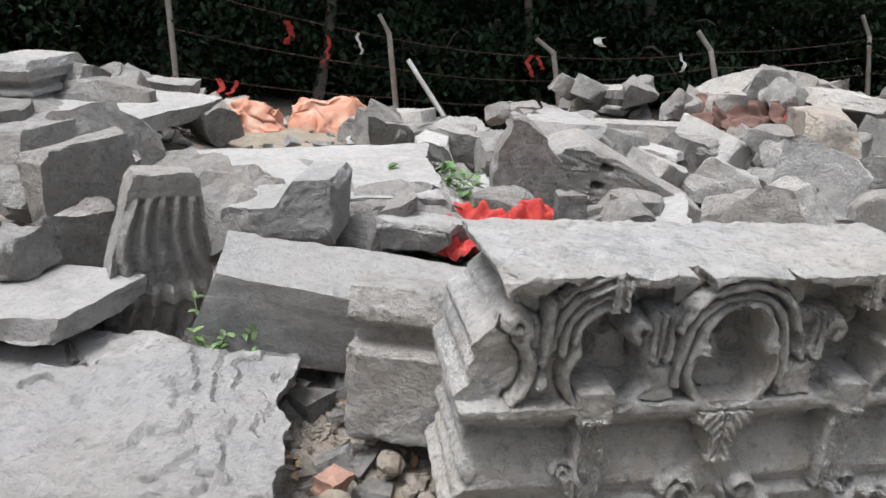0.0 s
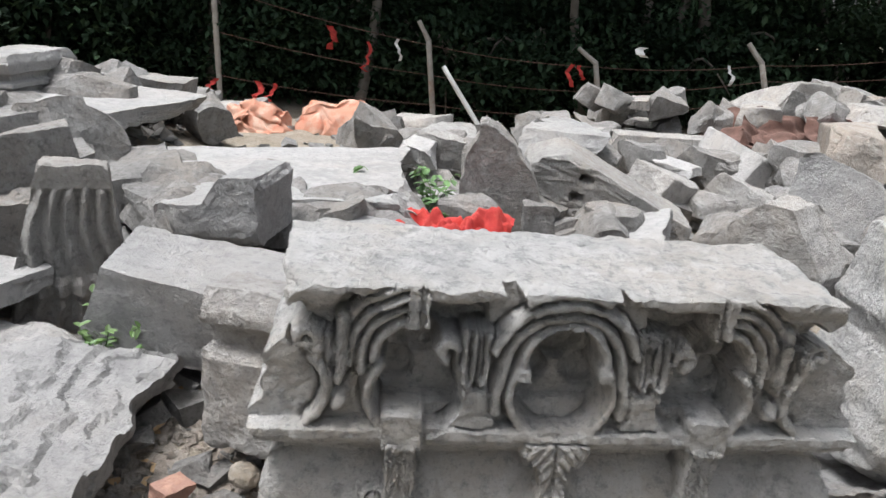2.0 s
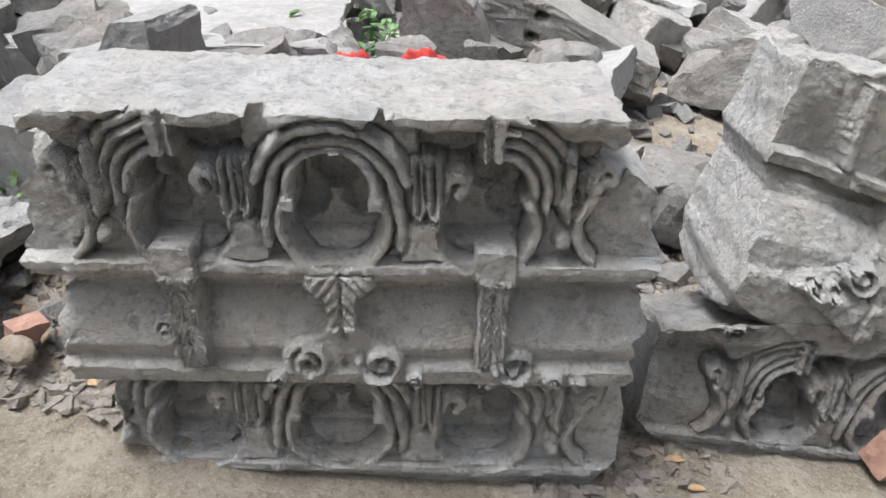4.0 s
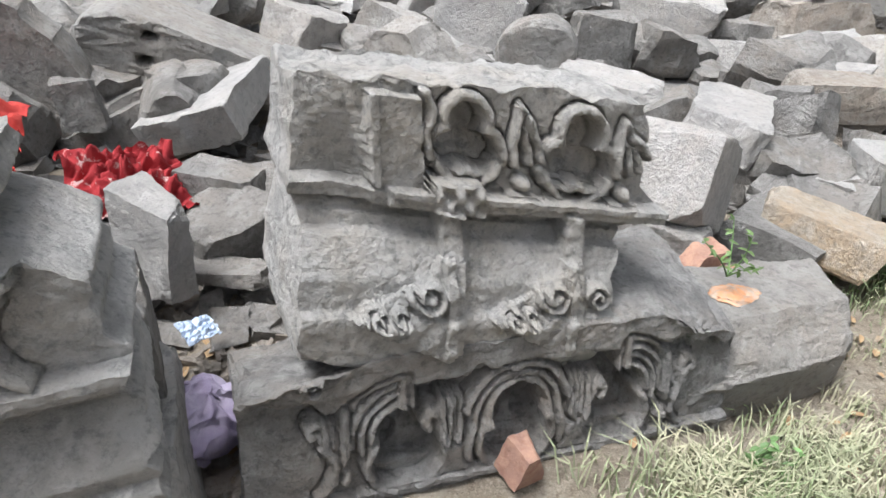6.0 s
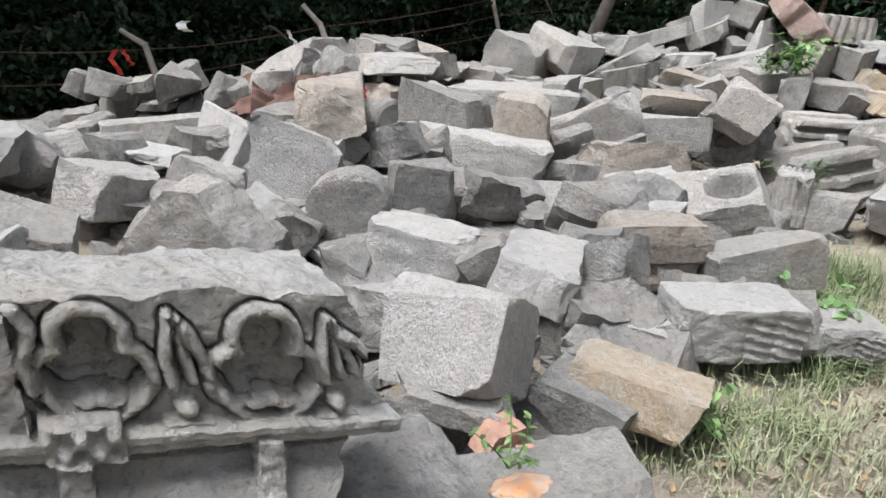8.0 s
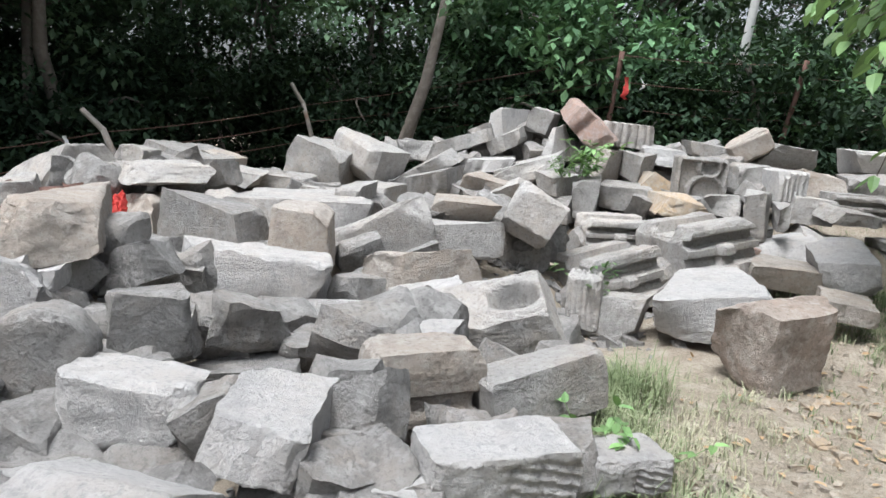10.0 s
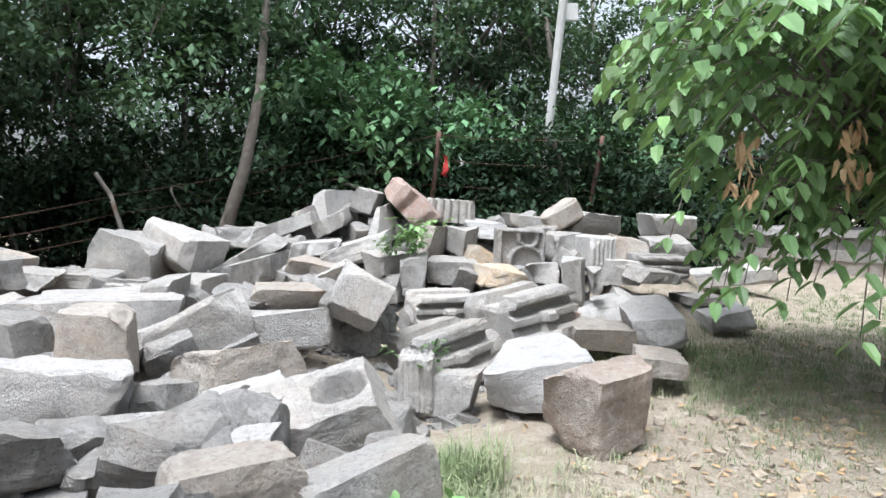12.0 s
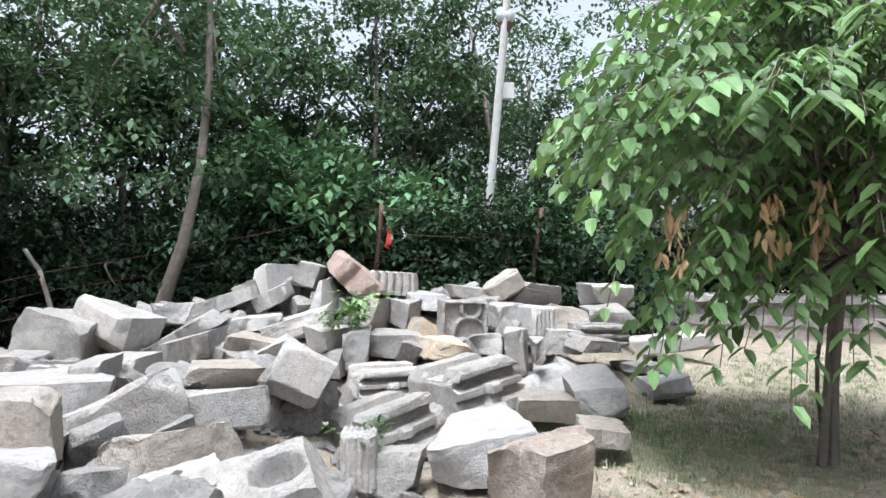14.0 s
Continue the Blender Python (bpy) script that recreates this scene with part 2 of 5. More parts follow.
def worked(p, kind):
    """Shapes a unit box, -0.5 to 0.5, into a dressed or carved piece."""
    x, y, z = p[:, 0].copy(), p[:, 1].copy(), p[:, 2].copy()
    face = np.clip((0.5 - (y + 0.5)) / 0.5, 0, 1) ** 3  # 1 on the front face
    if kind == "step":
        top = np.where(x < 0.05, 0.02 + 0.12 * (x + 0.5), 0.42 + 0.1 * x)
        top = np.where((x > 0.0) & (x < 0.12), np.interp(x, (0.0, 0.12), (0.08, 0.44)), top)
        z = np.where(z > -0.5, -0.5 + (z + 0.5) * (top + 0.5), z)
        x = x + 0.08 * z
    if kind == "stele":
        x = x * np.interp(z, (-0.5, 0.05, 0.5), (1.0, 0.80, 0.22)) - 0.10 * z + np.where(z > 0.1, 0.03 * np.sin(z * 19), 0)
    if kind == "pitted":
        z = np.where(z > -0.5, -0.5 + (z + 0.5) * np.interp(x, (-0.5, -0.3, 0.5), (0.86, 1.0, 0.42)), z)
        for hx, hz in ((-0.18, 0.24), (-0.2, -0.02)):
            y = y + face * 0.35 * np.exp(-(((x - hx) / 0.022) ** 2 + ((z - hz) / 0.035) ** 2))
        y = y + face * 0.012 * np.sin(x * 31 + 3 * np.sin(z * 23)) * np.sin(z * 29)
    if kind == "figure":
        fold = np.sin(x * 34 + 7 * z * (z > 0) + 2 * np.sin(z * 9))
        y = y - face * (0.10 * fold * (np.abs(z) < 0.38) + 0.12 * (np.abs(z + 0.12) < 0.05))
        x = x * np.interp(z, (-0.5, 0.0, 0.5), (1.0, 0.9, 0.55)) + 0.12 * z
    if kind == "moulded":
        y = y + np.interp(z, (-0.5, 0.12, 0.16, 0.26, 0.29, 0.33, 0.46, 0.5), (0.0, 0.0, 0.16, 0.16, 0.05, 0.02, 0.02, 0.08)) * face
        x = x * np.interp(z, (-0.5, 0.1, 0.15, 0.5), (1.0, 0.96, 0.86, 0.94))
    if kind in ("capital", "ring"):
        k = np.interp(z, (-0.5, -0.4, -0.36, -0.26, -0.22, -0.12, -0.08, 0.05, 0.1, 0.3, 0.5), (0.98, 1.0, 0.84, 0.82, 0.96, 0.96, 0.80, 0.78, 0.95, 1.0, 0.9)) if kind == "capital" else np.interp(z, (-0.5, 0.5), (1.0, 0.8))
        x, y = x * k, y * k
    if kind == "ring":
        up = np.clip((z - 0.2) / 0.25, 0, 1)
        r = np.hypot((x - 0.2) * 1.1, y + 0.05)
        z = z + up * np.where(r < 0.2, -0.7 * np.clip((0.2 - r) / 0.05, 0, 1), 0.10 * np.clip(1 - ((r - 0.26) / 0.06) ** 2, 0, 1) + 0.06 * np.clip(1 - ((r - 0.36) / 0.03) ** 2, 0, 1))
        z = z + up * 0.05 * np.sin(x * 26) * (x < 0)
    if kind == "cornice":
        y = y + face * np.interp(z, (-0.5, -0.3, -0.27, -0.1, -0.06, 0.08, 0.12, 0.28, 0.31, 0.5), (0.0, 0.0, 0.10, 0.14, 0.05, 0.05, 0.16, 0.16, 0.04, 0.04))
        y = y + face * 0.1 * ((np.abs(x) < 0.07) & (z < 0.1)) * -1
        z = np.where(z > 0.3, z - 0.22 * (np.abs(y) < 0.16), z)
    if kind in ("fluted", "fragment"):
        rib = np.abs(np.sin(x * (19 if kind == "fluted" else 15))) ** 0.6
        where = 1.0 if kind == "fluted" else np.clip((x + 0.1) / 0.1, 0, 1) * np.clip((0.4 - z) / 0.1, 0, 1)
        y = y + face * where * (0.05 * (1 - rib) + (0.04 * np.sin(z * 17 + x * 9) ** 2 if kind == "fragment" else 0))
        z = z - 0.05 * where * (1 - rib) * (z > 0.4)
    if kind == "panel":
        r1, r2 = np.hypot(x - 0.1, z + 0.22), np.hypot(x - 0.12, z - 0.3)
        rib = np.clip(1 - ((r1 - 0.33) / 0.05) ** 2, 0, 1) + np.clip(1 - ((r2 - 0.2) / 0.05) ** 2, 0, 1) + np.clip(1 - ((np.maximum(np.abs(x), np.abs(z)) - 0.45) / 0.05) ** 2, 0, 1)
        y = y + face * (0.22 - 0.22 * np.clip(rib, 0, 1))
    return np.stack([x, y, z], 1)


LYING = []  # place and lowest level of each fallen block


def stone(at, turn, size, kind="block", tint="grey", label=""):
    """One fallen block: a skewed box with flat faces, sheared corners and chipped edges."""
    rng = np.random.RandomState(int(abs(at[0] * 131 + at[1] * 977 + at[2] * 37) * 100) % 100000)
    res = 64 if kind == "slab" and at[1] < 2 and size[0] > 0.9 else 30 if kind == "slab" and size[0] > 0.8 else 22 if kind in ("block", "slab", "rough", "wedge", "drum") else 40
    if res not in GRIDS:
        GRIDS[res] = grid_box(res, res, res)
    v, faces = GRIDS[res]
    p = np.sign(v) * 0.5 * np.abs(v * 2) ** 0.7
    crisp = kind not in ("rough", "wedge")
    plain = kind in ("block", "rough", "wedge", "slab")
    if kind == "wedge":
        p[:, 0] *= 1.0 - 0.8 * (p[:, 2] + 0.5)
        p[:, 0] += 0.12 * (p[:, 2] + 0.5) * rng.uniform(-1, 1)
    if kind == "drum":
        a = np.arctan2(p[:, 2], p[:, 0])
        m = np.maximum(np.abs(p[:, 0]), np.abs(p[:, 2]))
        p[:, 0], p[:, 2] = m * np.cos(a), m * np.sin(a)
    if kind == "slab":
        a = np.arctan2(p[:, 1], p[:, 0])
        k = 1 + 0.05 * np.sin(a * 3 + rng.rand() * 6) + 0.03 * np.sin(a * 7 + rng.rand() * 6) + 0.02 * np.sin(a * 13 + rng.rand() * 6)
        p[:, 0], p[:, 1] = p[:, 0] * k, p[:, 1] * k
    size = np.array(size)
    shaped = worked(p, kind)
    if plain:  # each corner a little out of square
        amount = 0.14 if kind in ("block", "slab") else 0.22
        move = rng.uniform(-amount, amount * 0.6, (2, 2, 2, 3))
        t = np.clip(p + 0.5, 0, 1)
        skew = np.zeros_like(p)
        for i in (0, 1):
            for j in (0, 1):
                for k in (0, 1):
                    w = np.abs(1 - i - t[:, 0]) * np.abs(1 - j - t[:, 1]) * np.abs(1 - k - t[:, 2])
                    skew += w[:, None] * move[i, j, k] * np.array([2 * i - 1, 2 * j - 1, 2 * k - 1])
        shaped = shaped + skew
    p = shaped * size * (1.07 if kind in ("block", "drum") else 1.02 if crisp else 1.15)
    small = min(size)
    off = Vector(rng.rand(3) * 50)
    fray = np.array([noise.noise(Vector(q) * 11 + off) * 0.014 + noise.noise(Vector(q) * 31 + off) * 0.006 for q in p])
    for c in range(14 if crisp else 12):
        big = c < (3 if crisp else 5)
        corner = np.sign(rng.rand(3) - 0.5)
        if not big or rng.rand() < 0.5:
            corner[rng.randint(3)] = 0
        n = corner * (0.5 + rng.rand(3))
        n /= np.linalg.norm(n)
        reach = (p @ n).max()
        d = reach - small * ((0.10 + (0.12 if crisp else 0.26) * rng.rand()) if big else 0.02 + 0.06 * rng.rand())
        over = np.maximum(0, p @ n - d + fray)
        p = p - over[:, None] * n
    moved = []
    for q in p:
        w = Vector(q)
        a = noise.noise_vector(w * 3.1 + off) * (0.025 if crisp else 0.05) * small
        step = round(noise.noise(w * 4.3 + off) * 2.4) * (0.004 if crisp else 0.008)
        b = noise.noise_vector(w * 13.0 + off) * (0.005 if crisp else 0.010)
        c = noise.noise_vector(w * 42.0 + off) * 0.004
        flake = (round((noise.noise(w * 2.6 + off) + 0.25 * noise.noise(w * 11 + off)) * 3.2) * 0.017 + 0.006 * noise.noise(w * 20)) if kind == "slab" and size[0] > 0.9 and q[1] < 2 and q[2] > 0 and at[1] < 2 else 0
        moved.append(w * (1 + step / small * 0.6) + a + b + c + Vector((0, 0, flake)))
    ob = mesh_object("stone_block", moved, faces, STONE[tint])
    ob.data.shade_smooth()
    ob.data.set_sharp_from_angle(angle=radians(24))
    ob.matrix_world = m = pose(*at, *turn)
    LYING.append((at[0], at[1], at[2] - 0.5 * sum(abs(m[2][k]) * size[k] for k in range(3)) + 0.06))
    words = {"grey": "grey", "pale": "pale grey", "dark": "dark grey", "brown": "brown-grey", "ochre": "ochre-stained", "red": "reddish", "rust": "rusty brown"}[tint]
    shape = {"block": "squared sandstone block", "slab": "flat sandstone slab", "rough": "broken rough sandstone piece", "wedge": "pointed broken sandstone piece", "drum": "broken column drum"}.get(kind, "worked sandstone piece")
    return tagged(ob, label or f"{words} {shape} lying on the rubble pile", "stone block", "fallen stone blocks")


# fallen blocks, one by one
stone((-1.00, 1.86, 0.27), (1, -3, -11), (0.95, 0.40, 0.06), "slab", "pale", "broad flat pale sandstone slab with a broken edge")
stone((-0.74, 1.55, 0.32), (-0, -2, 7), (0.96, 0.71, 0.10), "slab", "pale", "broad flat pale sandstone slab with flaked layers")
stone((-1.28, 2.08, 0.39), (1, -4, -8), (0.49, 0.49, 0.07), "block", "pale")
stone((-1.47, 2.74, 0.59), (3, -5, -28), (0.14, 0.45, 0.31), "block", "dark", "dark squared stone block with pale top")
stone((-1.39, 2.46, 0.40), (2, -6, -20), (0.10, 0.32, 0.28), "rough", "dark")
stone((-1.45, 2.22, 0.50), (2, -6, -20), (0.16, 0.19, 0.16), "rough", "dark")
stone((-1.90, 3.24, 0.64), (2, -6, -15), (0.32, 0.50, 0.14), "block", "dark")
stone((-1.90, 4.06, 0.64), (0, -2, -7), (0.90, 1.02, 0.11), "slab", "pale", "pale rough-dressed sandstone slab")
stone((-2.14, 4.87, 0.54), (0, -1, -2), (0.67, 0.37, 0.27), "rough", "grey")
stone((-2.50, 4.49, 0.60), (0, -1, -2), (0.19, 0.14, 0.10), "rough", "grey")
stone((-0.93, 3.48, 0.43), (0, -2, 20), (1.95, 1.00, 0.14), "block", "pale", "long pale flat sandstone slab lying on rubble")
stone((-0.31, 2.20, 0.41), (3, 1, -4), (0.80, 0.47, 0.30), "block", "pale", "long lying sandstone block with a pale worn top")
stone((-0.24, 3.22, 0.40), (0, -6, 1), (0.32, 0.16, 0.13), "rough", "dark")
stone((-0.07, 3.05, 0.42), (1, -6, -10), (0.35, 0.22, 0.12), "rough", "pale")
stone((0.77, 3.59, 0.44), (0, -6, 1), (0.18, 0.08, 0.20), "block", "dark")
stone((1.03, 5.66, 0.48), (0, -2, -11), (0.51, 0.68, 0.21), "rough", "pale")
stone((0.21, 4.94, 0.47), (2, -6, -20), (0.33, 0.46, 0.26), "rough", "grey")
stone((-0.01, 4.58, 0.50), (0, -6, 1), (0.22, 0.31, 0.11), "rough", "pale")
stone((0.22, 4.20, 0.27), (0, -6, 1), (0.38, 0.33, 0.15), "rough", "pale")
stone((-2.25, 6.77, 0.12), (0, -6, 1), (0.69, 0.73, 0.12), "slab", "grey")
stone((-2.05, 6.04, 0.09), (0, -6, 1), (0.49, 0.41, 0.19), "block", "grey")
stone((-0.41, 7.24, 0.11), (2, -6, -15), (0.66, 0.52, 0.25), "rough", "grey")
stone((-0.46, 5.22, 0.35), (0, -6, 1), (0.47, 0.28, 0.04), "slab", "pale")
stone((0.22, 7.35, 0.06), (0, -6, 1), (0.54, 0.32, 0.15), "rough", "grey")
stone((2.10, 6.97, 0.33), (1, -6, -10), (1.00, 0.31, 0.25), "block", "grey")
stone((1.90, 7.76, 0.62), (1, -6, -10), (0.20, 0.43, 0.11), "slab", "grey")
stone((3.60, 8.10, 0.73), (0, 1, -1), (1.26, 0.52, 0.57), "wedge", "grey")
stone((3.50, 7.88, 0.71), (1, -4, -14), (0.59, 0.41, 0.50), "wedge", "grey")
stone((3.08, 7.64, 0.65), (1, -4, -14), (0.33, 0.49, 0.29), "rough", "grey")
stone((3.76, 7.71, 0.75), (-1, 1, -31), (0.47, 0.54, 0.30), "rough", "grey")
stone((4.14, 8.05, 0.86), (-1, 1, -31), (0.17, 0.45, 0.25), "rough", "grey")
stone((4.21, 7.40, 0.83), (0, 1, -1), (0.62, 0.61, 0.17), "rough", "grey")
stone((3.31, 5.97, 0.68), (0, -1, -20), (0.43, 0.98, 0.34), "rough", "brown")
stone((2.91, 5.40, 0.38), (1, -2, -29), (0.25, 0.61, 0.37), "rough", "pale")
stone((1.20, 9.47, 0.01), (0, -6, 1), (0.38, 0.48, 0.20), "rough", "dark")
stone((1.75, 5.35, 0.29), (-14, 6, -44), (0.36, 0.47, 0.32), "block", "grey", "squared stone block with one dark stained end")
stone((2.59, 6.39, 0.34), (-19, 1, -72), (0.84, 0.30, 0.41), "block", "pale", "upturned pale tooled stone block")
stone((2.25, 4.23, 0.42), (-0, 2, -32), (0.75, 0.20, 0.44), "wedge", "grey", "pointed triangular broken stone")
stone((2.85, 4.96, 0.38), (-3, 9, -45), (0.51, 0.21, 0.51), "rough", "pale")
stone((2.40, 5.32, 0.31), (-2, 9, -35), (0.49, 0.27, 0.21), "rough", "grey")
stone((2.60, 4.76, 0.25), (0, 22, -30), (0.35, 0.52, 0.11), "slab", "pale")
stone((2.90, 4.45, 0.19), (-3, 18, -39), (0.42, 0.54, 0.09), "slab", "pale", "sloping slab with rows of tooled grooves")
stone((3.02, 4.33, 0.39), (3, -19, -25), (0.44, 0.17, 0.38), "drum", "dark", "broken half-round column drum showing dark face")
stone((3.50, 4.51, 0.39), (-0, -0, -9), (0.35, 0.14, 0.33), "block", "dark", "squared dark grey block on the pile")
stone((3.40, 5.96, 0.45), (-3, 7, -49), (0.38, 0.30, 0.30), "wedge", "grey")
stone((3.16, 5.41, 0.46), (0, -2, -31), (0.13, 0.24, 0.12), "block", "pale")
stone((3.59, 5.64, 0.35), (4, -11, -37), (0.24, 0.23, 0.12), "rough", "dark")
stone((2.06, 8.14, 0.38), (0, -0, -26), (0.30, 0.39, 0.06), "slab", "grey", "flat weathered stones stacked one above another")
stone((2.05, 8.05, 0.27), (0, -0, -26), (0.31, 0.44, 0.08), "slab", "grey", "flat weathered stones stacked one above another")
stone((2.09, 7.66, 0.12), (-0, 2, -32), (0.54, 0.30, 0.27), "block", "grey")
stone((2.01, 6.19, 0.32), (-1, 4, -33), (0.44, 0.37, 0.06), "slab", "pale")
stone((1.51, 7.22, 0.26), (2, -13, -27), (0.30, 0.50, 0.25), "rough", "dark")
stone((1.28, 6.78, 0.23), (2, -9, -28), (0.36, 0.78, 0.33), "rough", "grey")
stone((4.04, 7.29, 0.35), (0, -2, -31), (0.43, 0.85, 0.61), "rough", "brown", "rough brown weathered sandstone boulder")
stone((4.34, 6.36, 0.51), (-4, 8, -50), (0.68, 0.38, 0.42), "block", "dark")
stone((5.39, 7.26, 0.48), (-0, 1, -28), (1.21, 0.92, 0.32), "slab", "grey", "long squared grey beam of stone")
stone((4.91, 5.96, 0.48), (-1, 2, -40), (0.39, 0.34, 0.45), "block", "brown", "tan squared stone block with a broken corner")
stone((6.06, 7.38, 0.52), (0, -0, -41), (0.25, 0.74, 0.32), "block", "grey")
stone((5.67, 6.16, 0.28), (4, -22, -23), (0.82, 0.31, 0.58), "rough", "grey")
stone((4.50, 5.93, 0.23), (-0, 6, -28), (1.00, 0.66, 0.36), "rough", "pale")
stone((6.62, 6.34, 0.58), (-0, 2, -32), (0.59, 0.65, 0.19), "block", "brown")
stone((6.33, 5.89, 0.37), (0, -0, -29), (0.67, 0.20, 0.31), "block", "grey")
stone((5.59, 5.31, 0.26), (0, 2, -8), (0.77, 0.26, 0.32), "rough", "brown", "rounded block with rusty brown side")
stone((7.22, 5.94, 0.56), (-8, 27, -49), (0.46, 0.64, 0.45), "block", "grey")
stone((4.72, 5.12, -0.01), (-19, -6, -59), (0.80, 0.41, 0.39), "block", "pale", "large squared pale block on the pile")
stone((3.27, 4.00, 0.25), (-1, 5, -38), (0.52, 0.30, 0.28), "rough", "pale")
stone((3.99, 4.86, 0.16), (-0, 2, -32), (0.27, 0.38, 0.12), "rough", "pale")
stone((4.01, 4.56, 0.04), (0, 2, -22), (0.59, 0.36, 0.13), "rough", "dark")
stone((3.06, 2.80, 0.34), (-25, -5, -53), (0.46, 0.38, 0.40), "block", "pale", "tilted pale squared stone block")
stone((3.71, 3.41, 0.29), (-2, 7, -39), (0.39, 0.54, 0.19), "slab", "pale", "pale broken slab leaning behind a tilted block")
stone((3.70, 2.66, 0.11), (-8, 9, -46), (0.48, 0.27, 0.18), "block", "ochre", "long stone block with an ochre end face")
stone((4.78, 3.95, 0.32), (0, -2, -31), (0.27, 0.17, 0.12), "rough", "pale")
stone((5.07, 3.46, 0.16), (-1, -5, -7), (0.58, 0.30, 0.28), "block", "grey")
stone((5.31, 4.84, 0.19), (3, -15, -26), (0.52, 0.60, 0.15), "slab", "pale")
stone((2.96, 2.59, 0.22), (-1, 5, -33), (0.36, 0.14, 0.09), "slab", "grey")
stone((4.02, 2.98, 0.12), (-0, 2, -32), (0.24, 0.2, 0.16), "rough", "pale")
stone((2.96, 3.52, 0.10), (-1, 4, -33), (0.31, 0.19, 0.24), "rough", "pale")
stone((3.10, 6.27, 0.39), (0, 2, -22), (0.27, 0.21, 0.10), "rough", "grey")
stone((7.14, 10.31, 0.62), (0, 8, -43), (0.82, 1.01, 0.55), "rough", "grey")
stone((7.51, 9.90, 0.74), (-8, 16, -73), (0.95, 0.71, 0.55), "block", "grey", "large tilted block at the crest of the pile")
stone((8.39, 9.65, 0.64), (3, -30, -45), (1.03, 1.85, 0.22), "slab", "grey", "long slab leaning on the pile crest")
stone((8.06, 9.07, 0.49), (1, -14, -46), (0.85, 1.08, 0.30), "slab", "dark")
stone((7.02, 8.70, 0.34), (-1, 4, -53), (0.40, 0.85, 0.35), "block", "grey")
stone((8.58, 10.30, 0.87), (0, -0, -42), (0.51, 0.82, 0.24), "rough", "grey")
stone((9.04, 9.77, 1.01), (-0, -20, -40), (0.92, 1.03, 0.19), "slab", "grey")
stone((9.73, 9.51, 1.31), (2, -4, -67), (0.24, 0.99, 0.41), "block", "pale")
stone((9.64, 9.39, 1.07), (4, -24, -51), (0.52, 1.13, 0.23), "slab", "grey")
stone((10.23, 9.33, 1.36), (-4, 19, -55), (0.34, 0.73, 0.41), "block", "grey")
stone((10.64, 8.81, 1.39), (9, 41, -34), (0.79, 1.39, 0.39), "slab", "red", "tilted reddish stone slab at the top of the pile")
stone((9.94, 8.64, 1.07), (0, -0, -62), (0.23, 0.73, 0.41), "wedge", "grey")
stone((9.07, 9.04, 0.75), (-0, -6, -42), (0.69, 1.11, 0.17), "slab", "pale")
stone((9.50, 8.56, 0.76), (0, -16, -41), (0.83, 1.33, 0.25), "rough", "grey")
stone((8.61, 8.31, 0.51), (-1, 12, -49), (0.80, 1.06, 0.21), "slab", "brown")
stone((8.42, 7.80, 0.48), (0, -24, -40), (0.51, 0.79, 0.22), "rough", "grey")
stone((9.04, 7.64, 0.51), (-3, 9, -63), (0.33, 0.74, 0.38), "rough", "grey")
stone((9.22, 7.26, 0.50), (1, -4, -52), (0.26, 0.62, 0.39), "rough", "grey")
stone((9.62, 7.00, 0.49), (-0, 2, -50), (0.61, 0.64, 0.31), "block", "grey")
stone((10.15, 6.99, 0.59), (0, 25, -45), (0.41, 0.61, 0.29), "rough", "ochre")
stone((9.61, 6.19, 0.52), (-0, 6, -43), (0.51, 0.82, 0.17), "rough", "ochre")
stone((10.06, 7.74, 0.84), (-2, 5, -63), (0.20, 0.62, 0.40), "rough", "brown")
stone((10.44, 7.59, 0.83), (3, 9, -23), (0.41, 0.81, 0.41), "rough", "grey")
stone((11.24, 7.77, 0.94), (0, 8, -43), (0.68, 1.08, 0.24), "rough", "pale")
stone((11.86, 7.52, 1.07), (0, 8, -43), (0.59, 0.94, 0.19), "slab", "grey")
stone((11.91, 6.85, 1.13), (6, -32, -51), (0.57, 0.41, 0.33), "block", "brown")
stone((12.63, 6.78, 1.04), (0, 8, -43), (0.75, 1.04, 0.29), "rough", "grey")
stone((11.05, 6.28, 0.80), (0, 2, -42), (0.37, 0.59, 0.29), "block", "grey")
stone((12.01, 5.84, 0.73), (0, 4, -43), (0.56, 0.63, 0.30), "rough", "brown")
stone((12.39, 5.43, 0.74), (0, 4, -43), (0.61, 0.54, 0.26), "rough", "dark")
stone((12.98, 5.74, 0.99), (0, 4, -43), (0.56, 0.89, 0.28), "rough", "pale")
stone((11.08, 5.46, 0.50), (0, 4, -43), (0.44, 0.70, 0.25), "rough", "grey")
stone((10.52, 6.26, 0.49), (-1, 4, -53), (0.36, 0.77, 0.22), "rough", "grey")
stone((9.87, 5.35, 0.48), (1, -3, -62), (0.26, 0.48, 0.55), "block", "grey", "upright square stone pillar stump")
stone((9.87, 5.07, 0.54), (0, -0, -52), (0.12, 0.36, 0.23), "rough", "grey")
stone((10.08, 5.09, 0.13), (3, -14, -51), (0.54, 0.72, 0.28), "rough", "pale")
stone((10.75, 5.15, 0.17), (-2, 13, -54), (0.45, 0.96, 0.26), "rough", "grey")
stone((9.24, 4.55, 0.07), (-1, 4, -51), (0.66, 0.54, 0.24), "block", "brown", "squared brown stone block beside the dusty path")
stone((9.50, 4.16, 0.23), (2, -12, -51), (0.44, 0.75, 0.32), "rough", "pale")
stone((7.19, 3.45, 0.13), (-5, -11, 80), (0.46, 0.64, 0.45), "rough", "rust", "large brown broken rock with a jagged lower edge")
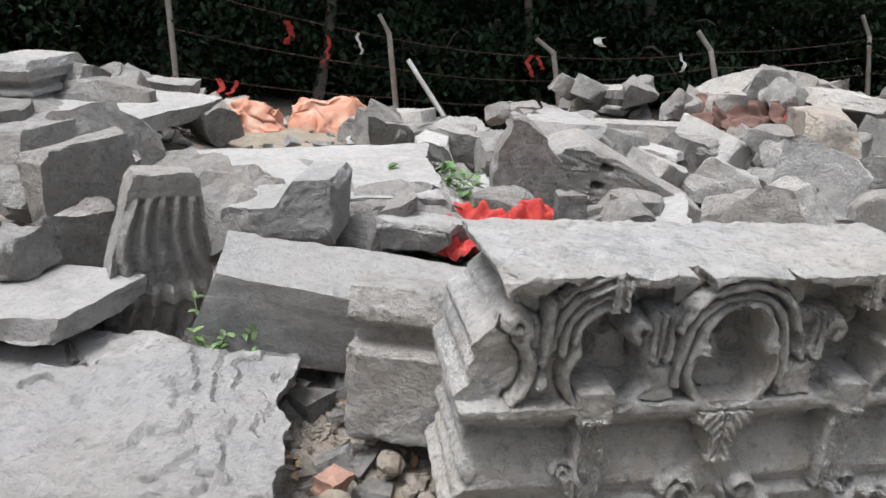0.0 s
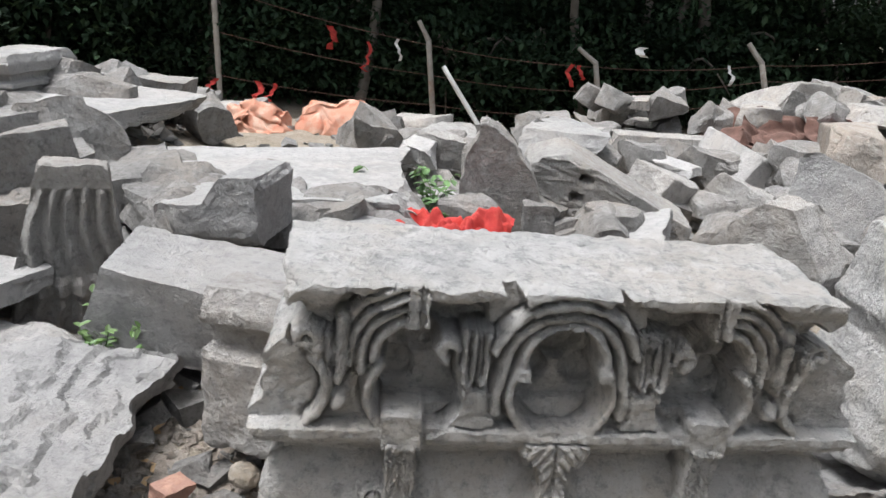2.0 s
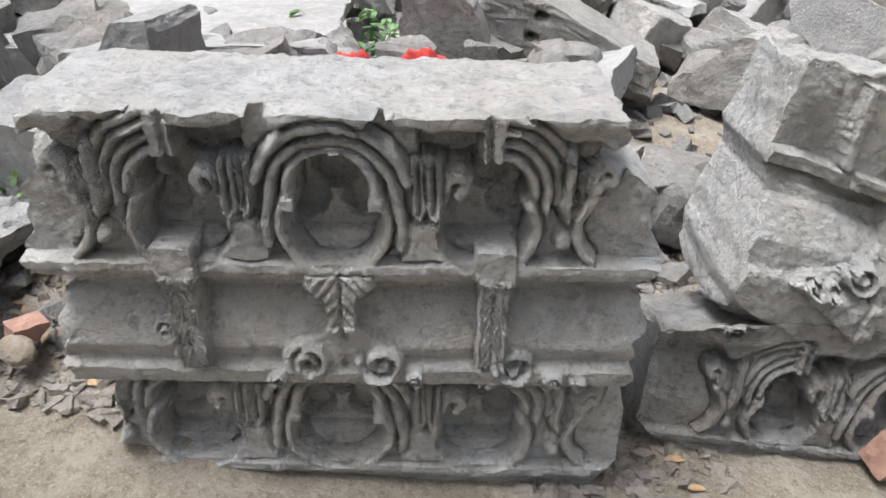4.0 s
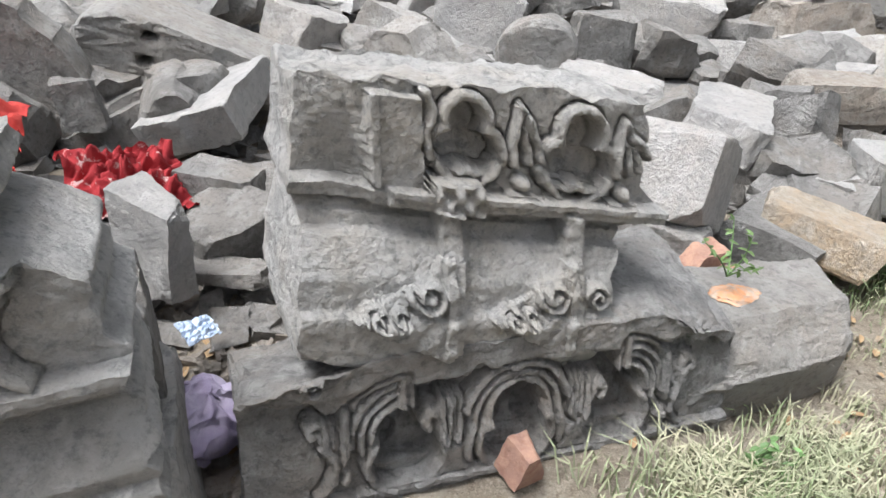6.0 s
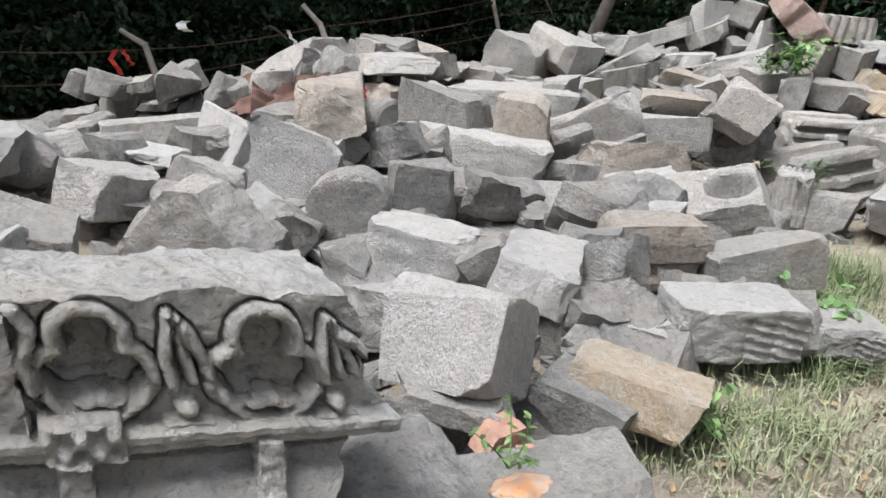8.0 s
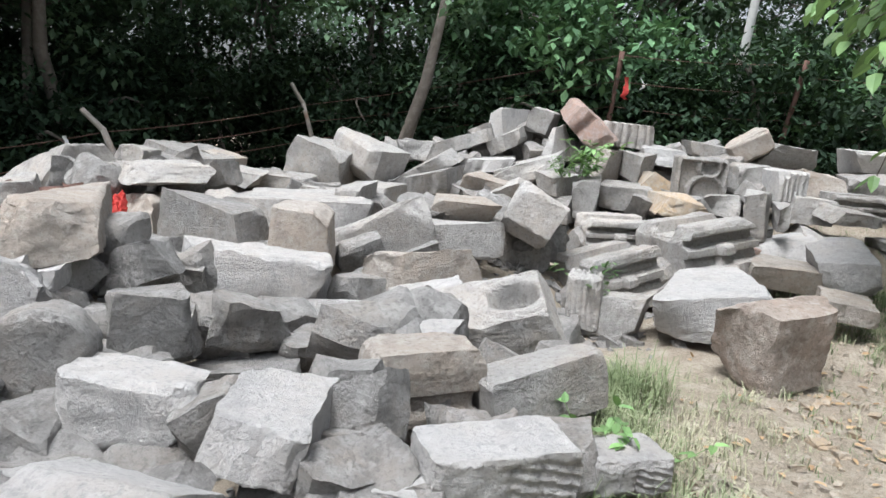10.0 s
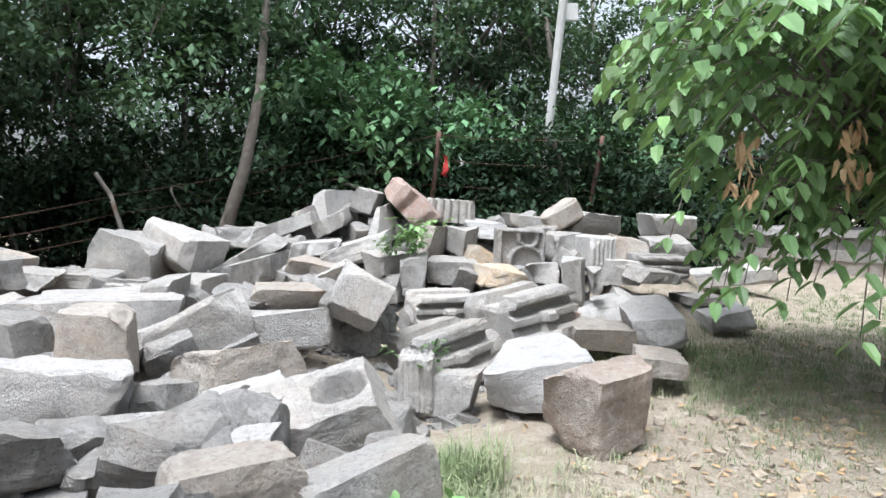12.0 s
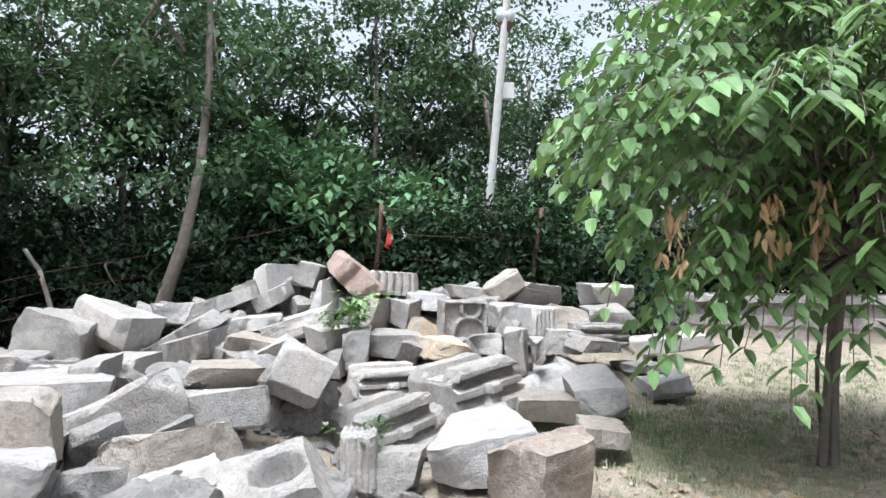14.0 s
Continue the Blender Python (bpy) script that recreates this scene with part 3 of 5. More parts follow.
stone((7.60, 4.26, 0.09), (1, -4, -52), (0.63, 1.00, 0.30), "rough", "pale")
stone((8.25, 3.56, 0.15), (-1, 8, -53), (0.40, 0.50, 0.14), "slab", "brown")
stone((11.37, 4.21, 0.02), (0, -6, -41), (0.63, 0.69, 0.24), "slab", "pale")
stone((11.51, 4.61, 0.20), (0, -0, -42), (0.40, 0.63, 0.10), "rough", "grey")
stone((4.87, 9.50, 0.05), (-1, 6, -53), (1.03, 0.87, 0.81), "rough", "grey")
stone((5.25, 10.33, 0.62), (-1, 8, -53), (0.83, 0.88, 0.35), "rough", "grey")
stone((5.50, 10.31, 0.61), (-2, 10, -53), (0.36, 0.47, 0.34), "rough", "brown")
stone((5.68, 9.84, 0.53), (0, 8, -43), (0.43, 0.47, 0.19), "rough", "grey")
stone((6.16, 9.84, 0.46), (0, 4, -43), (0.68, 0.58, 0.19), "rough", "grey")
stone((5.80, 6.23, -0.17), (-0, 6, -43), (0.33, 0.15, 0.11), "rough", "grey")
stone((6.02, 5.29, -0.22), (-2, 10, -53), (0.47, 0.30, 0.17), "rough", "pale")
stone((5.31, 5.27, -0.06), (-1, 4, -53), (0.32, 0.24, 0.35), "rough", "grey")
stone((6.29, 8.50, 0.45), (-0, 4, -47), (0.63, 0.60, 0.14), "slab", "grey")
stone((10.94, 4.87, 0.52), (-0, 6, -43), (0.52, 0.49, 0.14), "rough", "grey")
stone((-0.63, 2.84, 0.58), (0, -6, -3), (0.48, 0.36, 0.30), "step", "pale", "stepped pale stone block with a notched top")
stone((0.53, 3.79, 0.56), (0, -10, 2), (0.50, 0.22, 0.70), "stele", "dark", "dark upright broken stone slab with scratched marks")
stone((1.18, 4.23, 0.49), (1, 7, 1), (1.01, 0.50, 0.44), "pitted", "grey", "large pitted grey stone slab with drilled holes")
stone((-1.00, 2.35, 0.44), (-0, -0, 30), (0.39, 0.17, 0.71), "figure", "grey", "upright broken carved stone with drapery folds")
stone((-0.02, 1.80, 0.48), (-4, -4, -10), (0.34, 0.30, 0.46), "moulded", "grey", "upright moulded grey stone with a stepped upper edge")
stone((4.54, 3.69, 0.15), (0, 1, -14), (0.55, 0.33, 0.49), "capital", "brown", "moulded brown-grey column base block")
stone((4.38, 2.88, 0.18), (0, 2, -14), (0.58, 0.30, 0.25), "fragment", "pale", "pale block with one carved eroded face")
stone((5.02, 2.83, 0.04), (1, 4, -15), (0.38, 0.26, 0.18), "fragment", "pale", "small pale block with one carved eroded face")
stone((5.55, 4.45, 0.20), (22, -14, -35), (0.86, 0.66, 0.24), "ring", "grey", "pale carved stone with a round ring boss")
stone((10.24, 6.39, 0.76), (0, 2, -37), (0.62, 0.25, 0.56), "panel", "dark", "dark square stone panel carved with curls")
stone((8.85, 5.33, 0.26), (-4, -7, -15), (0.80, 0.89, 0.50), "cornice", "grey", "long moulded cornice piece in stepped bands")
stone((7.70, 5.41, 0.01), (-6, -11, -13), (0.72, 0.73, 0.51), "cornice", "grey", "long moulded cornice piece in stepped bands")
stone((8.65, 6.28, 0.24), (-0, -0, -32), (0.70, 0.76, 0.31), "cornice", "grey", "moulded cornice piece lying on its back")
stone((11.34, 5.03, 0.58), (0, 2, -42), (0.64, 0.53, 0.26), "cornice", "dark", "dark moulded cornice piece")
stone((6.93, 4.96, 0.00), (0, -0, -52), (0.27, 0.18, 0.47), "fluted", "grey", "short upright fluted stone")
stone((7.17, 4.86, -0.16), (0, -0, -52), (0.48, 0.29, 0.36), "rough", "grey")
stone((11.06, 5.85, 0.75), (0, 2, -32), (0.37, 0.79, 0.38), "fluted", "pale", "pale fluted stone block")
stone((7.24, 6.12, 0.18), (-1, 8, -48), (0.55, 0.17, 0.33), "fluted", "grey", "grey fluted carved stone")
stone((11.20, 8.48, 1.22), (0, 4, -43), (0.70, 1.12, 0.34), "fluted", "grey", "grey fluted carved stone")
stone((-2.38, 3.99, 0.77), (-0, -4, -0), (0.39, 0.62, 0.25), "capital", "pale", "pale moulded capital block")
stone((9.26, 5.20, 0.08), (-1, 4, -53), (0.36, 0.41, 0.30), "rough", "red", "heap of broken red brick and mortar")
stone((13.01, 6.16, 0.13), (0, -4, -42), (1.26, 0.61, 0.22), "block", "grey", "low squared stone piece in a row")
stone((14.44, 5.43, 0.15), (0, -4, -42), (1.48, 0.66, 0.23), "block", "grey", "low squared stone piece in a row")
stone((1.34, 2.99, 0.22), (0, -1, -25), (0.31, 0.15, 0.35), "block", "dark")
stone((1.20, 2.53, 0.35), (-2, 4, -43), (0.23, 0.11, 0.34), "block", "pale")
stone((1.25, 3.74, 0.35), (3, -17, -14), (0.50, 0.59, 0.17), "slab", "pale")
stone((1.38, 2.60, 0.18), (0, -1, -15), (0.26, 0.12, 0.05), "slab", "grey")
# end of the fallen blocks


# ---- carved cornice blocks ----
def smooth_step(a, lo, hi):
    k = np.clip((a - lo) / (hi - lo), 0, 1)
    return k * k * (3 - 2 * k)


def ridge(d, half):
    """A rounded rib: 1 on its line, 0 past half its width."""
    return np.sqrt(np.clip(1 - (d / half) ** 2, 0, 1))


def band(d, half):
    """A flat rib with rounded sides."""
    return smooth_step(half - np.abs(d), -0.002, 0.005)


def stroke(u, v, points):
    """Distance from a line of straight runs."""
    best = np.full(u.shape, 9.0)
    for (ax, ay), (bx, by) in zip(points, points[1:]):
        dx, dy = bx - ax, by - ay
        t = np.clip(((u - ax) * dx + (v - ay) * dy) / (dx * dx + dy * dy), 0, 1)
        best = np.minimum(best, np.hypot(u - ax - t * dx, v - ay - t * dy))
    return best


def arc(cu, cv, r, a0, a1, n=14, end=None):
    """Points of a bow from angle a0 to a1 in degrees, widening to radius end."""
    e = r if end is None else end
    return [(cu + (r + (e - r) * k / n) * math.cos(radians(a0 + (a1 - a0) * k / n)), cv + (r + (e - r) * k / n) * math.sin(radians(a0 + (a1 - a0) * k / n))) for k in range(n + 1)]


def raise_rib(out, d, half, high, groove=0.012):
    """A raised rib with a cut groove along both sides."""
    out = out - groove * band(d - half - 0.006, 0.005)
    return np.where(d < half + 0.003, np.maximum(out, 0.0) * 0.3 + high * 0.78 * (0.78 * band(d, half) + 0.22 * ridge(d, half)) + 0.001, out)


def keyhole(u, v, cu, cv, s=1.0):
    """Signed distance of a niche: a wide round foot with a narrower round head."""
    return np.minimum(np.hypot(u - cu, v - cv - 0.045 * s) - 0.096 * s, np.hypot(u - cu, v - cv - 0.125 * s) - 0.074 * s)


def trefoil(u, v, cu, cv, s=1.0):
    d = np.minimum(np.hypot(u - cu, v - cv - 0.06 * s) - 0.052 * s, np.hypot(u - cu, v - cv + 0.008 * s) - 0.05 * s)
    for sx in (-1, 1):
        d = np.minimum(d, np.hypot(u - cu - sx * 0.048 * s, v - cv + 0.02 * s) - 0.05 * s)
    return d


def sink(out, d, inner, deep, deeper):
    """Sinks a niche and, inside it, a second smaller one."""
    return np.where(d < 0, -deep * smooth_step(-d, -0.001, 0.008) - deeper * smooth_step(-inner, 0.0, 0.012), out)


def carve_boss(out, u, v, cu, cv, r=0.022):
    d = np.hypot(u - cu, v - cv)
    return np.maximum(out, np.where(d < r, 0.045 * np.sqrt(np.clip(1 - (d / r) ** 2, 0, 1)) - 0.01, -9))


def scroll(out, u, v, cu, cv, r, way=1, high=0.03):
    """A leaf scroll: one and a half turns of a raised rib with an eye."""
    line = arc(cu, cv, r * 0.18, 0, way * 540, 30, r * 0.86)
    d = stroke(u, v, line)
    near = np.hypot(u - cu, v - cv) < r * 1.12
    leafy = 0.17 * r * (1 + 0.18 * np.sin(np.arctan2(v - cv, u - cu) * 9))
    return np.where(near, out + high * (ridge(d, leafy) - 0.35) + 0.012, out)


def strap(out, u, v, cu, top, low, wide, high=0.03, leaf=True):
    """A hanging strap with raised borders and a leaf pattern down its middle."""
    x = np.abs(u - cu)
    inside = (x < wide) & (v < top) & (v > low)
    body = high + 0.010 * band(x - wide * 0.82, wide * 0.16)
    if leaf:
        body = body + 0.009 * np.abs(np.sin(v * 105 + 9 * x / wide)) * (x < wide * 0.62) - 0.008 * (x < wide * 0.07)
    return np.where(inside, np.maximum(out, 0.0) * 0.25 + body * smooth_step(wide - x, 0.0, 0.004), out)


def frieze(out, u, v, uc, dv=0.0, s=1.0, top=0.27):
    """Three niches with hoods, forked ribs, scrolls and bosses, the same to both sides of the middle."""
    m, w = np.abs(u - uc) / s, (v - dv) / s
    zone = (w > -0.05) & (w < 0.29)
    out = np.where(zone, out - 0.012, out)
    # recessed panel above the side niches
    panel = (m > 0.165) & (m < 0.285) & (w > 0.15) & (w < 0.255)
    out = np.where(panel, -0.055, out)
    # overhanging broken upper border
    edge = 0.240 + 0.018 * np.sin(u * 23 + 1) + 0.012 * np.sin(u * 61) + 0.03 * np.clip(1 - np.abs(m - 0.12) / 0.08, 0, 1) - 0.022 * np.clip(1 - m / 0.10, 0, 1)
    out = np.where((w > edge) & ~panel, 0.030 + 0.012 * smooth_step(w, 0.24, 0.27), out)
    # side niche: foot circle and half a head, open to the panel
    side = np.minimum(np.hypot(m - 0.298, w - 0.035) - 0.093, np.hypot(m - 0.315, w - 0.125) - 0.078)
    inner = np.minimum(np.hypot(m - 0.30, w - 0.135) - 0.05, np.hypot(m - 0.345, w - 0.06) - 0.045)
    out = sink(out, side, inner, 0.075, 0.03)
    out = np.where((side < 0) & (w < -0.005), np.maximum(out, -0.03), out)
    # hood: nested bows from the short strap down to the boss
    for r, high in ((0.086, 0.034), (0.112, 0.030), (0.136, 0.032), (0.160, 0.026)):
        out = raise_rib(out, stroke(m, w, arc(0.305, 0.118, r, 88, -18 if r < 0.12 else -8, 12)), 0.0105, high)
    out = raise_rib(out, stroke(m, w, arc(0.298, 0.032, 0.102, 38, -150, 16)), 0.0105, 0.034)
    short = (np.abs(m - 0.304) < 0.02) & (w > 0.192) & (w < 0.275)
    out = np.where(short, 0.036 - 0.014 * (np.abs(m - 0.298) < 0.006), out)
    # jamb hook towards the middle
    out = raise_rib(out, stroke(m, w, [(0.246, 0.118), (0.256, 0.140), (0.243, 0.158), (0.222, 0.150), (0.214, 0.118), (0.203, 0.07), (0.196, 0.04)]), 0.013, 0.036)
    # forked ribs on a splayed foot
    foot = (np.abs(m - 0.178) < 0.028 + 0.22 * np.clip(0.05 - w, 0, 0.09)) & (w < 0.052) & (w > -0.035)
    out = np.where(foot & (side > 0.004), 0.020, out)
    for c in (0.170, 0.198):
        out = raise_rib(out, stroke(m, w, [(c - 0.010, 0.178), (c - 0.008, 0.075), (c, 0.064), (c + 0.008, 0.075), (c + 0.008, 0.178)]), 0.0065, 0.032, 0.008)
    # middle niche with two nested bows over it
    d = keyhole(m, w, 0.0, 0.0)
    inner = np.minimum(np.hypot(m, w - 0.135) - 0.052, np.hypot(m - 0.055, w - 0.065) - 0.045)
    out = sink(out, d, inner, 0.07, 0.035)
    out = np.where((d < 0) & (w < 0.005), np.maximum(out, -0.035 - 0.5 * np.clip(w + 0.03, 0, 0.05)), out)
    out = raise_rib(out, np.abs(d - 0.012), 0.011, 0.036)
    out = np.where((np.abs(m - 0.086) < 0.014) & (np.abs(w - 0.097) < 0.010), 0.036, out)
    for r, high in ((0.122, 0.028), (0.150, 0.034)):
        out = raise_rib(out, stroke(m, w, arc(0.0, 0.105, r, 90, 0 if r < 0.13 else 14, 12) + ([(0.135, 0.04), (0.132, 0.0)] if r < 0.13 else [])), 0.0105, high)
    # upright loop, boss and scroll at the ends
    out = raise_rib(out, stroke(m, w, [(0.455, 0.205), (0.452, 0.085), (0.463, 0.062), (0.477, 0.07), (0.484, 0.095), (0.486, 0.16)]), 0.0105, 0.032)
    out = carve_boss(out, m, w, 0.46, 0.014, 0.025)
    out = raise_rib(out, stroke(m, w, [(0.512, 0.135), (0.520, 0.152), (0.540, 0.150), (0.541, 0.172), (0.522, 0.183), (0.503, 0.168), (0.500, 0.14), (0.503, 0.12)] + arc(0.580, 0.045, 0.098, 135, 232, 10)), 0.011, 0.034)
    # lower ledge of the frieze
    led = (w < -0.040) & (w > -0.078)
    return np.where(led & (d > 0.004) & (side > 0.004), 0.022 + 0.010 * (w > -0.062), np.where(led, np.maximum(out, 0.02), out))


def cornice(name, boss, along, span, low, high, depth, relief, label, broken=0.02, seed=1, fine=0.0046, shear=0.0, ends=None, chips=(), tint="carved"):
    """A carved block. boss: a point of its face; along: the way of its length; span, low, high: its reach from the boss.
    ends: a function of height giving how far the two ends fall short; chips: cut planes (normal, distance from the boss)."""
    u_dir = Vector(along).normalized()
    n_dir = u_dir.cross(Vector((0, 0, 1))).normalized()
    v_dir = n_dir.cross(u_dir) * -1
    if v_dir.z < 0:
        v_dir.negate()
    turn = Matrix((u_dir, -n_dir, v_dir)).transposed()
    length, height = span[1] - span[0], high - low
    verts, faces = grid_box(int(length / fine), 30, int(height / fine))
    v = low + (verts[:, 2] + 0.5) * height
    a, b = ends(v) if ends else (0.0, 0.0)
    u = span[0] + a + (verts[:, 0] + 0.5) * (length - a - b)
    y = (verts[:, 1] + 0.5) * depth
    front = np.abs(verts[:, 1] + 0.5) < 1e-6
    base = relief(np.clip(u, span[0] + 0.01, span[1] - 0.01), v)
    y = np.where(front, -base, y - profile_edge(base, verts[:, 1]))
    p = np.stack([u, y, v], 1)
    rng = np.random.RandomState(seed)
    centre = np.array([(span[0] + span[1]) / 2, depth / 2, (low + high) / 2])
    half = np.array([length / 2, depth / 2, height / 2])
    cuts = []
    for _ in range(16):
        n = np.sign(rng.rand(3) - 0.5) * np.array([0.4 + rng.rand(), 0.3 + 0.8 * rng.rand(), 0.3 + rng.rand()])
        n /= np.linalg.norm(n)
        cuts.append((n, np.abs(n * half).sum() + n @ centre - broken * (0.3 + 1.6 * rng.rand())))
    for n, d in chips:
        n = np.array(n, float)
        cuts.append((n / np.linalg.norm(n), d))
    off = Vector(rng.rand(3) * 40)
    rough = np.array([noise.noise(Vector(q) * 9 + off) * 0.022 + noise.noise(Vector(q) * 27 + off) * 0.010 for q in p])
    for n, d in cuts:
        over = np.maximum(0, p @ n - d + rough)
        p = p - over[:, None] * n
    moved = []
    for q, f in zip(p, front):
        w = Vector(q)
        edge = max(0.0, 1.0 - min(high - q[2], 0.05) / 0.05)
        worn = noise.noise(w * 7 + off * 1.7)
        w = w + noise.noise_vector(w * 3 + off) * (0.005 if f else 0.014) + noise.noise_vector(w * 18 + off) * (0.002 + 0.006 * edge + 0.002 * (worn > 0.1)) + noise.noise_vector(w * 34 + off * 2) * 0.0026 + noise.noise_vector(w * 75 + off) * 0.0026
        w.x -= shear * w.z
        moved.append(w)
    ob = mesh_object(name, moved, faces, STONE[tint], smooth=True)
    ob.data.set_sharp_from_angle(angle=radians(50))
    m = turn.to_4x4()
    m.translation = boss
    ob.matrix_world = m
    return tagged(ob, label, "carved block", "carved cornice blocks")


def profile_edge(base, y):
    """The ends of the block follow its face for the first part of the depth."""
    return np.clip(base, -0.03, 0.2) * np.clip(-2.0 * y, 0, 1)


def profile(v, rows):
    """Outward depth by height, between rows of (height, depth)."""
    return np.interp(v, [r[0] for r in rows], [r[1] for r in rows])


def relief_one(u, v):
    out = profile(v, ((-0.40, -0.02), (-0.375, 0.015), (-0.33, 0.022), (-0.315, -0.004), (-0.27, 0.012), (-0.22, -0.002), (-0.18, -0.03), (-0.145, -0.058), (-0.14, -0.044), (-0.122, -0.044), (-0.118, -0.028), (-0.10, -0.028), (-0.096, 0.0), (-0.08, 0.004), (-0.078, 0.0), (0.30, 0.0)))
    out = frieze(out, u, v, 0.462)
    for cu in (0.137, 0.785):  # side brackets, with a square head that stands up into the niche
        head = (np.abs(u - cu) < 0.042) & (v > -0.082) & (v < 0.0)
        out = np.where(head, np.maximum(out, 0.04), out)
        out = strap(out, u, v, cu, -0.07, -0.31, 0.034, 0.030)
    out = scroll(out, u, v, 0.085, -0.225, 0.035, 1)
    out = np.where((np.abs(u - 0.13 + 0.5 * (v + 0.30)) < 0.028) & (v < -0.23) & (v > -0.31), np.maximum(out, 0.03), out)
    out = scroll(out, u, v, 0.842, -0.305, 0.052, -1)
    # rich middle bracket: a flared head, a waist and two large scrolls
    x = np.abs(u - 0.466)
    head = (x < 0.030 + 0.038 * smooth_step(v, -0.135, -0.085)) & (v < -0.066) & (v > -0.20)
    out = np.where(head, 0.03 + 0.010 * np.abs(np.sin(v * 95 + x * 130)) - 0.012 * (x < 0.004), out)
    out = carve_boss(out, u, v, 0.405, -0.088, 0.020)
    out = carve_boss(out, u, v, 0.527, -0.088, 0.020)
    foot = (x < 0.030 + 0.10 * smooth_step(-v, 0.19, 0.30)) & (v < -0.19) & (v > -0.36)
    out = np.where(foot, np.maximum(out + 0.008, 0.018 - 0.012 * (x < 0.005)), out)
    for sx in (-1, 1):
        out = scroll(out, u, v, 0.466 + sx * 0.080, -0.292, 0.058, -sx)
        out = scroll(out, u, v, 0.466 + sx * 0.155, -0.345, 0.024, sx)
    out = scroll(out, u, v, 0.93, -0.345, 0.026, 1)
    out = scroll(out, u, v, 0.99, -0.35, 0.022, -1)
    return out


def ends_one(v):
    wave = 0.012 * np.sin(v * 40) + 0.008 * np.sin(v * 95 + 1)
    return (profile(v, ((-0.40, 0.0), (-0.30, 0.01), (-0.13, 0.05), (-0.09, 0.01), (0.06, 0.015), (0.15, 0.07), (0.22, 0.10), (0.27, 0.06), (0.30, 0.065))) + wave,
            profile(v, ((-0.40, 0.03), (-0.30, 0.0), (-0.20, 0.0), (-0.10, 0.03), (-0.07, 0.0), (0.07, 0.01), (0.14, 0.05), (0.19, 0.13), (0.24, 0.11), (0.30, 0.12))) + wave)


cornice("carved_cornice", (0.262, 1.297, 0.71), (0.916, 0.158, 0.044), (-0.175, 1.115), -0.40, 0.282, 0.33, relief_one,
        "long grey cornice block carved with trefoil niches and scroll brackets", 0.014, 3, 0.0043, 0.0, ends_one, (((-1, -0.9, 0.25), 0.135), ((-0.7, -0.2, 1.0), 0.27), ((1.0, -0.9, 0.9), 0.92)))


def relief_under(u, v):
    return frieze(profile(v, ((-0.42, 0.0), (-0.3, 0.01), (0.0, 0.0))), u, v, 0.435, -0.235, 1.16)


cornice("carved_cornice", (0.275, 1.325, 0.34), (0.916, 0.158, 0.03), (-0.12, 1.135), -0.40, 0.0, 0.56, relief_under,
        "weathered carved frieze block with trefoil arches under a cornice", 0.03, 5, 0.005)


